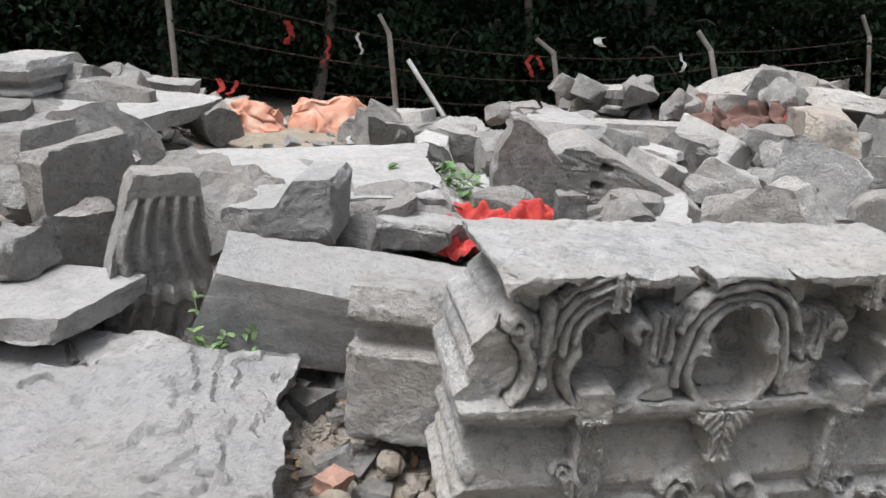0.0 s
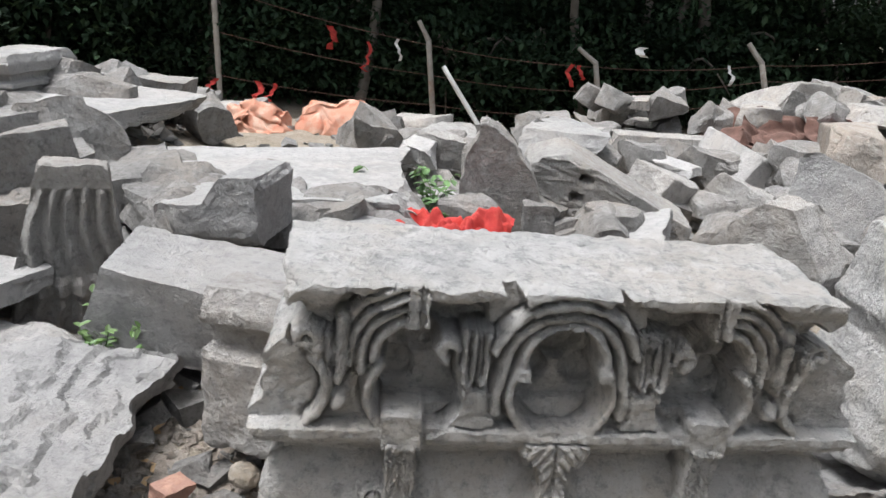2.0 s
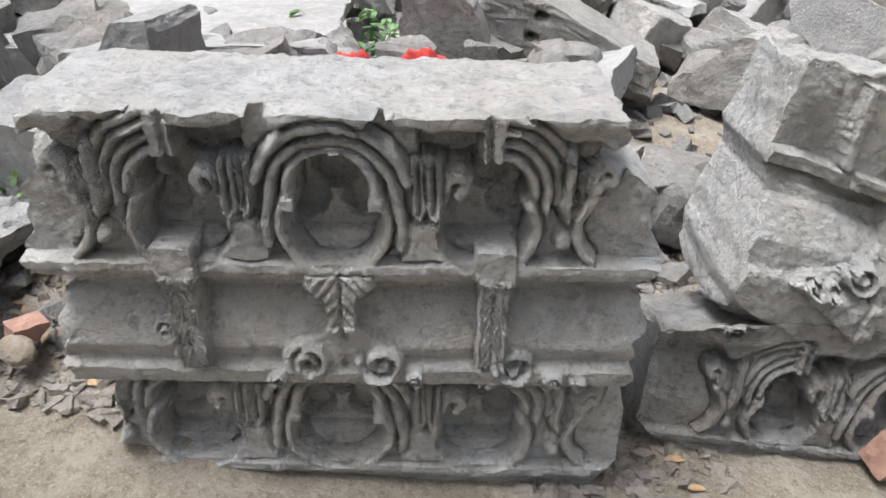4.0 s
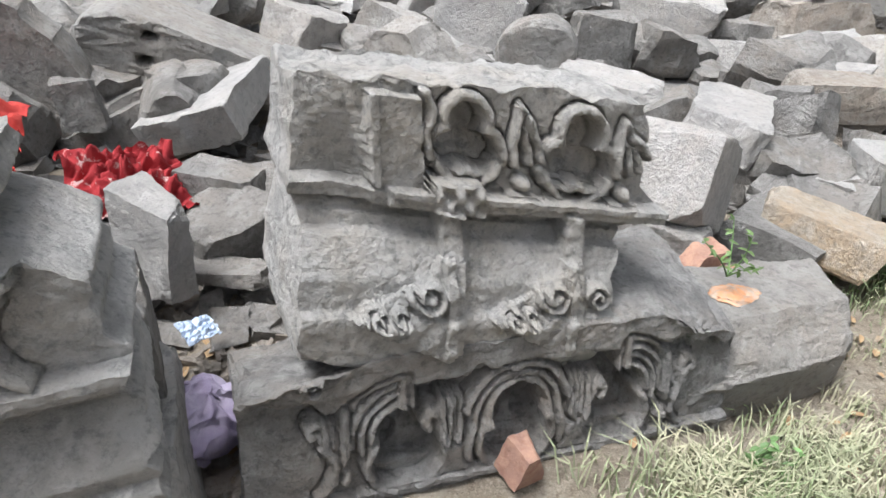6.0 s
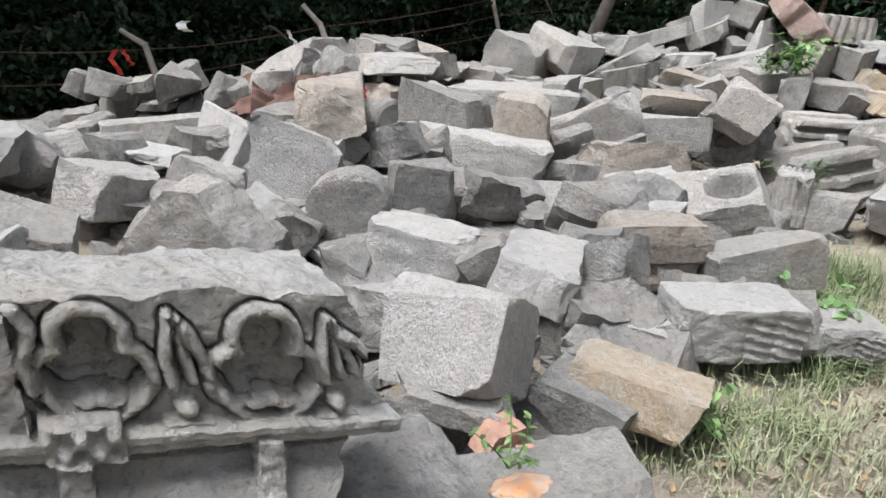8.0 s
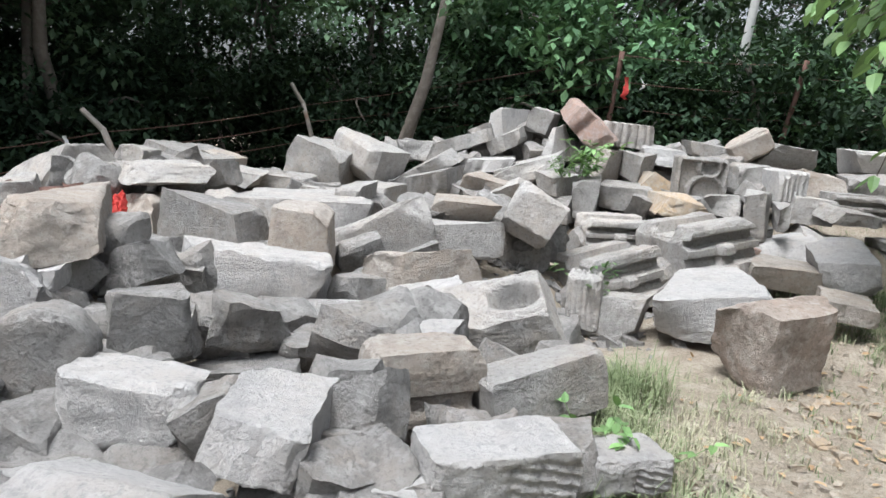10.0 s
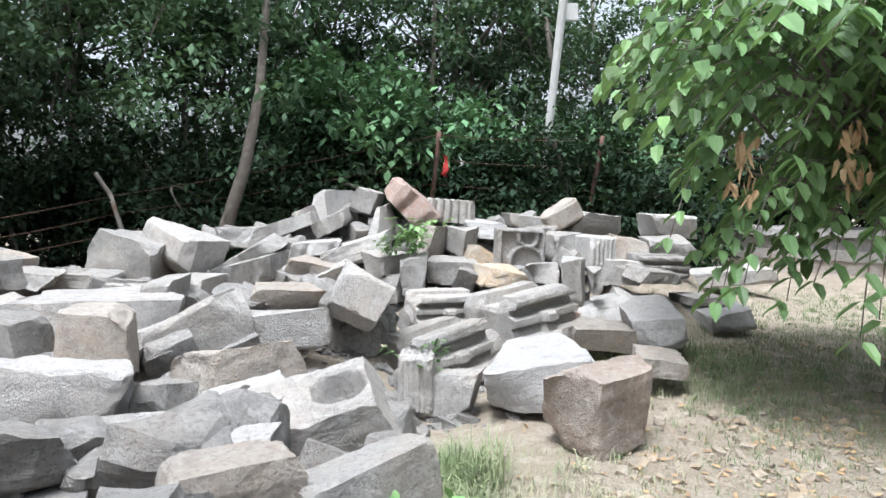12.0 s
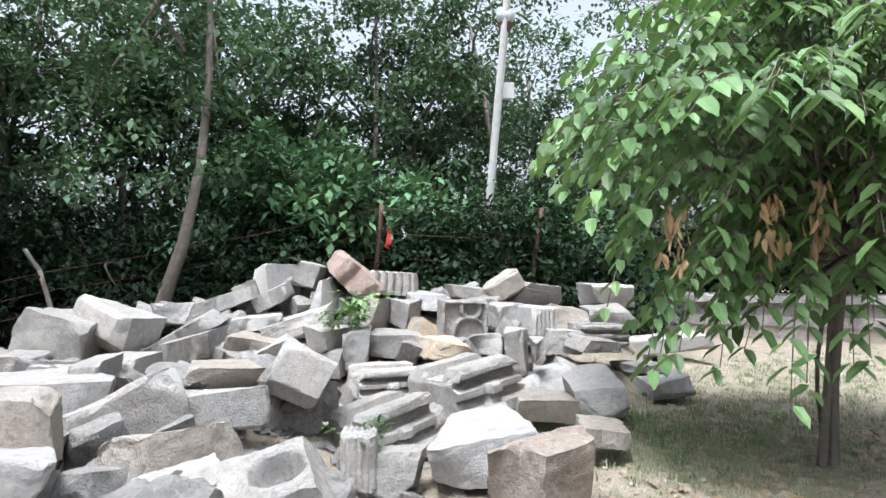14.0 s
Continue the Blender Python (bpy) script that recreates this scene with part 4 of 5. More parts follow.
def relief_two(u, v):
    out = profile(v, ((-0.48, 0.07), (-0.42, 0.11), (-0.315, 0.115), (-0.295, 0.112), (-0.285, 0.088), (-0.22, 0.082), (-0.17, 0.055), (-0.135, 0.03), (-0.13, -0.005), (-0.10, -0.012), (-0.096, -0.028), (-0.07, -0.03), (-0.065, 0.012), (-0.03, 0.020), (-0.026, 0.0), (0.27, 0.0)))
    for cu, cv, s in ((-0.13, 0.084, 0.86), (0.166, 0.080, 1.0)):
        d = trefoil(u, v, cu, cv, s)
        out = sink(out - 0.008 * (v > -0.02) * (v < 0.24), d, trefoil(u, v, cu - 0.012, cv + 0.004, s * 0.66), 0.05, 0.02)
        out = np.where((d < 0) & (v < cv - 0.058), np.maximum(out, -0.02), out)
        rim = np.abs(d - 0.011)
        out = raise_rib(out, np.where(v > 0.0, rim, 9), 0.010, 0.016, 0.016)
        bowl = stroke(u, v, arc(cu, cv - 0.012, 0.098 * s, 200, 340, 12))
        out = raise_rib(out, bowl, 0.009, 0.016, 0.014)
    # nested slanting ribs and forks beside the niches
    for cu, sx in ((0.012, 1), (0.305, 1)):
        for k, c in enumerate((-0.026, 0.008, 0.036)):
            line = [(cu + c - 0.02 * k + 0.012, 0.185 - 0.012 * k), (cu + c, 0.10), (cu + c + 0.008, 0.052 + 0.01 * k)]
            out = raise_rib(out, stroke(u, v, line), 0.0085, 0.016, 0.016)
        out = carve_boss(out, u, v, cu, 0.008, 0.021)
        tri = (np.abs(u - cu) < 0.045) & (v > -0.028) & (v < -0.012)
        out = np.where(tri, 0.026, out)
    out = raise_rib(out, stroke(u, v, arc(0.26, 0.0, 0.16, 70, 8, 10)), 0.009, 0.016)
    out = raise_rib(out, stroke(u, v, [(-0.235, 0.19), (-0.215, 0.15), (-0.235, 0.10), (-0.225, 0.05)]), 0.009, 0.014)
    # ledge of the frieze, with a loose square lump
    out = np.where((v < -0.022) & (v > -0.062) & (u > -0.33), 0.034 + 0.01 * (v > -0.04), out)
    out = np.where((np.abs(u + 0.275) < 0.034) & (np.abs(v - 0.004) < 0.020), 0.05 - 0.3 * np.abs(v - 0.004), out)
    out = np.where((np.abs(u + 0.165) < 0.062) & (np.abs(v + 0.026) < 0.036), 0.055 + 0.012 * np.sin(u * 120) * np.sin(v * 110), out)
    # two brackets that flare into leaf scrolls
    for cu in (-0.185, 0.152):
        lean = cu - 0.06 * np.clip(-v - 0.06, 0, 1)
        out = np.where((np.abs(u - lean) < 0.026) & (v < -0.05) & (v > -0.40), np.maximum(out + 0.012, profile(v, ((-0.45, 0.12), (-0.22, 0.105), (-0.13, 0.06), (-0.05, 0.045)))) + 0.004 * np.abs(np.sin(v * 90 + 40 * np.abs(u - lean))), out)
        flare = (u < lean) & (u > lean - 0.03 - 0.24 * smooth_step(-v, 0.16, 0.34) + 0.06 * smooth_step(-v, 0.34, 0.42)) & (v < -0.16) & (v > -0.42 + 0.5 * (lean - u))
        out = np.where(flare, out + 0.016 + 0.003 * np.sin((u - v) * 90), out)
        out = scroll(out, u, v, cu - 0.078, -0.232, 0.052, -1)
        out = scroll(out, u, v, cu - 0.200, -0.292, 0.034, 1)
        out = scroll(out, u, v, cu - 0.262 + 0.11, -0.285, 0.028, -1)
    out = scroll(out, u, v, 0.215, -0.245, 0.048, 1)
    panel = (u > -0.375 + 0.10 * np.abs(v - 0.08)) & (u < -0.243) & (v > -0.02) & (v < 0.175)
    out = np.where(panel, 0.012 + 0.014 * band(u + 0.355, 0.012), out)
    # the broken end: the carved face has come away above the ledge
    lost = smooth_step(-u - 0.378 - 0.12 * (v - 0.1), 0.0, 0.02) * smooth_step(v, -0.09, -0.06)
    out = out - (0.02 + 0.015 * np.sin(u * 25) * np.sin(v * 21 + 2)) * lost
    return out


def ends_two(v):
    wave = 0.005 * np.sin(v * 23) + 0.003 * np.sin(v * 60 + 1)
    return (profile(v, ((-0.46, 0.0), (-0.40, 0.0), (-0.20, 0.02), (-0.13, 0.05), (-0.06, 0.03), (0.1, 0.05), (0.22, 0.09))) + wave,
            profile(v, ((-0.46, 0.22), (-0.34, 0.16), (-0.20, 0.16), (-0.10, 0.11), (-0.07, 0.0), (-0.02, 0.0), (0.02, 0.05), (0.16, 0.06), (0.22, 0.09))) + wave)


cornice("carved_cornice", (2.147, 1.934, 0.768), (0.318, 0.057, -0.077), (-0.565, 0.435), -0.48, 0.235, 0.31, relief_two,
        "tilted grey cornice block with trefoil niches and a broken end", 0.016, 9, 0.0043, 0.25, ends_two, (((-0.09, 0.08, 1.0), 0.222), ((-0.62, -1.0, 0.8), 0.39), ((-1.0, -0.35, 0.9), 0.50), ((-0.25, -0.8, 1.0), 0.215)))


def relief_three(u, v):
    out = profile(v, ((-0.46, 0.02), (-0.34, 0.01), (-0.02, -0.02), (0.0, -0.025)))
    out = frieze(out, u, v, 0.362, -0.345, 1.0)
    # hanging leaf bowls under the upper edge, and a worn plain end
    for cu in (-0.165, 0.88):
        bowl = np.hypot((u - cu) * 0.75, v - 0.02)
        out = np.where((bowl < 0.115) & (v < 0.01), np.maximum(out, 0.055 * np.sqrt(np.clip(1 - (bowl / 0.115) ** 2, 0, 1)) + 0.008 * np.sin(bowl * 190)), out)
        out = scroll(out, u, v, cu, -0.035, 0.03, 1)
    return out - 0.06 * smooth_step(v, -0.34, 0.0)


cornice("carved_cornice", (1.816, 1.745, 0.44), (1.0, 0.14, -0.055), (-0.33, 1.06), -0.48, 0.0, 0.5, relief_three,
        "dark weathered carved frieze block lying on the ground", 0.035, 12, 0.0048, 0.0, None, (((0.45, -0.25, 1.0), 0.30), ((-0.217, 0.5, 1.0), 0.013), ((-1, -0.8, 0.3), 0.25), ((1.0, -0.6, 0.4), 0.80)), "worn")
stone((1.07, 1.98, 0.25), (0, 0, 10), (0.40, 0.46, 0.56), "block", "dark", "dark squared block standing close behind a carved cornice")
stone((3.0, 2.14, 0.05), (4, 8, 8), (0.78, 0.42, 0.36), "rough", "grey", "rough broken end of a carved block beside the path")


# ---- ground ----
def ground_height(x, y):
    base = -0.07 * min(max(x - 2.5, 0), 3.0)
    if x < 1.5:
        base += 0.20 * min(1.0, (1.5 - x) / 1.2) * min(1.0, max(0.0, (y - 1.45) / 0.2))
    total, weight = base * 0.35, 0.35
    for sx, sy, low in LYING:
        d2 = (sx - x) ** 2 + (sy - y) ** 2
        if d2 < 4:
            w = math.exp(-d2 / 0.16)
            total += w * max(base, low)
            weight += w
    z = total / weight - 0.12 * min(1.0, weight - 0.35)
    back = -1.1 * min(1.0, max(0.0, (y - 6.6) / 2.6)) * min(1.0, max(0.0, (4.5 - x) / 2.5))
    return z + back + 0.02 * noise.noise(Vector((x * 1.3, y * 1.3, 4))) + 0.012 * noise.noise(Vector((x * 6, y * 6, 8)))


def ground():
    xs = np.concatenate([np.linspace(-400, -14, 10), np.linspace(-12, -3, 24), np.linspace(-2.9, 14, 250), np.linspace(14.3, 30, 30), np.linspace(32, 400, 10)])
    ys = np.concatenate([np.linspace(-400, -8, 8), np.linspace(-6, 0.8, 20), np.linspace(0.87, 11, 150), np.linspace(11.3, 24, 26), np.linspace(26, 400, 10)])
    verts = [(x, y, ground_height(x, y) if -12 < x < 40 and -8 < y < 30 else -0.2) for y in ys for x in xs]
    w = len(xs)
    faces = [(j * w + i, j * w + i + 1, (j + 1) * w + i + 1, (j + 1) * w + i) for j in range(len(ys) - 1) for i in range(w - 1)]
    return tagged(mesh_object("ground", verts, faces, EARTH, smooth=True), "bare dusty brown earth with dry litter", "ground", kind="structure")


ground()


# ---- loose rubble, gravel and filler between the blocks ----
def pieces(name, places, sizes, mat, label, category, seed, flat=0.6):
    """Many small broken pieces as one sheet of stuff."""
    rng = np.random.RandomState(seed)
    base = np.array([(-1, -1, -1), (1, -1, -1), (1, 1, -1), (-1, 1, -1), (-1, -1, 1), (1, -1, 1), (1, 1, 1), (-1, 1, 1)]) * 0.5
    quads = ((0, 3, 2, 1), (4, 5, 6, 7), (0, 1, 5, 4), (1, 2, 6, 5), (2, 3, 7, 6), (3, 0, 4, 7))
    verts, faces = [], []
    for (x, y, z), s in zip(places, sizes):
        q = (base + rng.uniform(-0.22, 0.22, (8, 3))) * np.array([1, 0.5 + 0.5 * rng.rand(), flat * (0.5 + 0.6 * rng.rand())]) * s
        turn = Euler((rng.uniform(-0.5, 0.5), rng.uniform(-0.5, 0.5), rng.uniform(0, 6.3))).to_matrix()
        k = len(verts)
        verts += [tuple(turn @ Vector(w) + Vector((x, y, z))) for w in q]
        faces += [tuple(k + i for i in f) for f in quads]
    return tagged(mesh_object(name, verts, faces, mat), label, category, kind="stuff")


rng = np.random.RandomState(21)
spots, sizes = [], []
for sx, sy, low in list(LYING):
    for _ in range(44):
        x, y = sx + rng.normal() * 0.34, sy + rng.normal() * 0.34
        if (y < 1.75 and x > 0.0) or (x > 2.4 and y < 2.2 + 0.42 * (x - 2.5)):
            continue
        s = 0.03 + 0.13 * rng.rand() ** 2.2
        spots.append((x, y, ground_height(x, y) + s * 0.12))
        sizes.append(s)
# dark rubble, its tone also standing in for shade in the gaps
pieces("rubble", spots, sizes, STONE["dark"], "small broken stone rubble filling gaps between blocks", "rubble", 3)
spots, sizes = [], []
for _ in range(2600):
    x, y = rng.uniform(-0.85, 0.15), rng.uniform(1.35, 2.6)
    s = 0.012 + 0.035 * rng.rand() ** 2
    spots.append((x, y, ground_height(x, y) + s * 0.15))
    sizes.append(s)
for _ in range(1500):
    x, y = rng.uniform(1.15, 1.75), rng.uniform(1.35, 2.9)
    s = 0.012 + 0.04 * rng.rand() ** 2
    spots.append((x, y, ground_height(x, y) + s * 0.15))
    sizes.append(s)
pieces("gravel", spots, sizes, STONE["brown"], "brown gravel and broken brick chips on the ground", "gravel", 4)
spots, sizes = [], []
for _ in range(5200):
    x, y = rng.uniform(2.3, 11.5), rng.uniform(0.6, 4.2)
    if y > 1.9 + 0.33 * (x - 2.5) or (x < 3.4 and 1.7 < y):
        continue
    s = 0.01 + 0.07 * rng.rand() ** 5
    spots.append((x, y, ground_height(x, y) + s * 0.12))
    sizes.append(s)
pieces("gravel", spots, sizes, STONE["ochre"], "loose pale pebbles and crumbs on the dusty path", "gravel", 5)

# blocks half buried under the others
def buried():
    rng = np.random.RandomState(31)
    unit, quads = grid_box(5, 5, 5)
    verts, faces = [], []
    for sx, sy, low in LYING:
        if sy < 2.6 or (sx > 5 and sy < 0.45 * sx + 0.8):
            continue
        for _ in range(4):
            a, r = rng.uniform(0, 6.28), rng.uniform(0.2, 0.6)
            x, y = sx + r * math.cos(a), sy + abs(r * math.sin(a)) * 0.8
            p = unit * np.array([rng.uniform(0.28, 0.55), rng.uniform(0.22, 0.4), rng.uniform(0.2, 0.34)])
            for _ in range(8):
                n = rng.normal(size=3)
                n /= np.linalg.norm(n)
                p = p - np.maximum(0, p @ n - rng.uniform(0.12, 0.2))[:, None] * n
            m = pose(x, y, low - 0.01, rng.uniform(-25, 25), rng.uniform(-25, 25), rng.uniform(0, 180))
            off = Vector(rng.rand(3) * 40)
            k = len(verts)
            verts += [tuple(m @ (Vector(q) + noise.noise_vector(Vector(q) * 8 + off) * 0.02)) for q in p]
            faces += [tuple(k + i for i in f) for f in quads]
    # coloured dark to imitate the deep shade among the larger blocks
    return tagged(mesh_object("rubble", verts, faces, STONE["dark"]), "half buried broken stones between the larger blocks", "rubble", kind="stuff")


buried()


# ---- plants ----
def leaf_mesh(name, rows, mat, parent=None, label="", flat=False):
    """Pointed leaves, folded unless flat: rows of (base, way, up, length, width)."""
    verts, faces = [], []
    for base, way, up, length, width in rows:
        way = way / (np.linalg.norm(way) + 1e-9)
        side = np.cross(way, up)
        side /= np.linalg.norm(side) + 1e-9
        nor = np.cross(side, way)
        k = len(verts)
        mid, tip = base + way * length * 0.42, base + way * length - nor * length * 0.12
        if flat:
            verts += [tuple(base), tuple(mid + side * width / 2), tuple(tip), tuple(mid - side * width / 2)]
            faces.append((k, k + 1, k + 2, k + 3))
            continue
        low, far = base + way * length * 0.22, base + way * length * 0.68 - nor * length * 0.04
        lift = nor * width * 0.13
        verts += [tuple(base), tuple(low + side * width * 0.42 + lift), tuple(far + side * width * 0.36 + lift), tuple(tip), tuple(far - side * width * 0.36 + lift), tuple(low - side * width * 0.42 + lift), tuple(low), tuple(far)]
        faces += [(k, k + 6, k + 1), (k + 1, k + 6, k + 7, k + 2), (k + 2, k + 7, k + 3), (k, k + 5, k + 6), (k + 6, k + 5, k + 4, k + 7), (k + 7, k + 4, k + 3)]
    return mesh_object(name, verts, faces, mat, parent, label)


def limb_mesh(name, lines, mat, parent=None):
    """Tapered limbs along lines of (points, radius at the foot, radius at the end)."""
    verts, faces = [], []
    for pts, r0, r1 in lines:
        n = len(pts)
        for i, q in enumerate(pts):
            way = Vector(pts[min(i + 1, n - 1)]) - Vector(pts[max(i - 1, 0)])
            side = way.orthogonal().normalized()
            other = way.cross(side).normalized()
            r = r0 + (r1 - r0) * i / (n - 1)
            for k in range(7):
                a = k * math.tau / 7
                verts.append(tuple(Vector(q) + (side * math.cos(a) + other * math.sin(a)) * r * (1 + 0.15 * math.sin(3 * a + i))))
        base = len(verts) - 7 * n
        for i in range(n - 1):
            for k in range(7):
                a, b = base + i * 7 + k, base + i * 7 + (k + 1) % 7
                faces.append((a, b, b + 7, a + 7))
        faces.append(tuple(base + (n - 1) * 7 + k for k in range(7)))
    return mesh_object(name, verts, faces, mat, parent, smooth=True)


def bent(a, b, wave, rng, n=7):
    a, b = np.array(a, float), np.array(b, float)
    off = rng.normal(size=3) * wave
    return [tuple(a + (b - a) * t + off * math.sin(math.pi * t) + np.array([0, 0, 0.0])) for t in np.linspace(0, 1, n)]


def wood_tree(at, height, spread, low, clumps, per, seed, leaf, label, mat):
    rng = np.random.RandomState(seed)
    base = new("tree")
    base.location = at
    top = np.array([rng.uniform(-0.5, 0.5), rng.uniform(-0.3, 0.3), height * 0.75])
    lines = [(bent((0, 0, -0.4), top, 0.45, rng), 0.05 + 0.008 * height, 0.035)]
    rows = []
    for _ in range(clumps):
        d = rng.normal(size=3)
        d /= np.linalg.norm(d)
        r = rng.rand() ** 0.45
        cen = np.array([d[0] * spread * r, d[1] * spread * r, (low + height) / 2 + d[2] * r * (height - low) / 2])
        if rng.rand() < 0.1:
            lines.append((bent(top * rng.uniform(0.5, 0.95), cen, 0.4, rng), 0.04, 0.012))
        size = rng.uniform(0.3, 0.55)
        for _ in range(per):
            q = cen + rng.normal(size=3) * size * np.array([0.6, 0.6, 0.4])
            way = np.array([rng.normal(), rng.normal(), -0.5 + 0.5 * rng.normal()])
            rows.append((q, way, np.array([0.2 * rng.normal(), 0.2 * rng.normal(), 1.0]), rng.uniform(0.6, 1.2) * leaf, rng.uniform(0.45, 0.6) * leaf))
    leaf_mesh("crown", rows, mat, base, "", True)
    limb_mesh("trunk", lines, BARK, base)
    return tagged(base, label, "tree", "woods behind the fence")


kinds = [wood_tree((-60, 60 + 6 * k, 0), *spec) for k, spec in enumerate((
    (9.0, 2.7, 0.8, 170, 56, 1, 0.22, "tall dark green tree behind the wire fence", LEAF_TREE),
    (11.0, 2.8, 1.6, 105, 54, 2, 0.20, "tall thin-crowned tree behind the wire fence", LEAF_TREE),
    (3.6, 2.0, -0.2, 130, 58, 3, 0.19, "dense green bush behind the wire fence, darkened for shade", LEAF_SHADED),
    (2.4, 1.6, -0.2, 80, 58, 4, 0.18, "low leafy bush along the wire fence", LEAF_SHADED),
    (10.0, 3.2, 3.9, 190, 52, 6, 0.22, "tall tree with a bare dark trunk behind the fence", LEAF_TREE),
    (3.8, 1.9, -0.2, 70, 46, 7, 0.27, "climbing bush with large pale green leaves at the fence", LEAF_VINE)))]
rng = np.random.RandomState(8)
for i in range(30):
    a = -52 + i * 4.9
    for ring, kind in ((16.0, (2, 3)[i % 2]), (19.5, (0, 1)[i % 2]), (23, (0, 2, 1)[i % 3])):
        if (ring > 17 and 55 < a < 66) or (ring > 22 and 20 < a < 80):
            continue
        r = ring + rng.uniform(-0.7, 0.7) + (7.0 if ring < 17 and a > 64 else 2.4 if ring < 17 and 18 < a < 30 else 0)
        b = radians(a + rng.uniform(-1.5, 1.5) + (2.4 if ring > 18 else 0))
        if kind == 3 and ring < 17:
            r -= 0.8
        copy_thing(kinds[kind], pose(2.0 + r * math.sin(b), 0.2 + r * math.cos(b), (-0.5 if a < 20 else 0.0) - rng.uniform(0, 0.5), rng.uniform(-6, 6), rng.uniform(-6, 6), rng.uniform(0, 360)))
for i in range(10):  # tall trees close behind the fence
    copy_thing(kinds[(0, 1)[i % 2]], pose(-12 + i * 1.75, 16.2 + 0.9 * (i % 3), -1.0 - 0.4 * (i % 2), 0, 0, i * 53))
for i, (x, y, lean) in enumerate(((-7.6, 14.0, 5), (-5.3, 13.0, -7), (-2.35, 12.7, 3), (-0.2, 14.6, -6), (2.3, 13.6, 8), (3.2, 15.5, -3))):  # crowns that reach over the fence
    copy_thing(kinds[4], pose(x, y, -1.0, lean * 0.6, lean, i * 61))
for i, (x, y, lean) in enumerate(((4.6, 14.6, 7), (9.4, 12.9, -6))):  # bare trunks in front of the thicket
    copy_thing(kinds[1], pose(x, y, 0.2, 4, lean, 40 + i * 83))
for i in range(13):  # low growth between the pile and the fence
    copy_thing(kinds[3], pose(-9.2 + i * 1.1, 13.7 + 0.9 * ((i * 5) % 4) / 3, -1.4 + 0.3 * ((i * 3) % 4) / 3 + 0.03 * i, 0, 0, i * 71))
for i in range(16):  # unseen trees added behind the walker, to close the place and block sky light
    a = radians(120 + i * 12)
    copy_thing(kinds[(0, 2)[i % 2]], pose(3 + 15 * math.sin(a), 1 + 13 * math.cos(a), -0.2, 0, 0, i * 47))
for i, (x, y, z) in enumerate(((12.9, 12.2, 0.9), (14.6, 11.4, 0.2), (16.4, 10.2, 0.0), (17.6, 8.2, -0.3), (13.4, 13.8, 1.4))):  # leafy climbers along the fence
    copy_thing(kinds[5], pose(x, y, z - 0.3, 0, 0, i * 67))
for i, a in enumerate((54, 58, 62, 66)):  # thin crowns with the sky behind them
    copy_thing(kinds[(1, 1, 0, 1)[i]], pose(2.0 + (23 + i % 2) * math.sin(radians(a)), 0.2 + (23 + i % 2) * math.cos(radians(a)), -0.6 - 1.6 * (i == 2), 0, 0, i * 91))
for i, ob in enumerate(kinds):
    ob.matrix_basis = pose(-6 - 3.0 * i, 17 + 1.5 * i, -0.5)


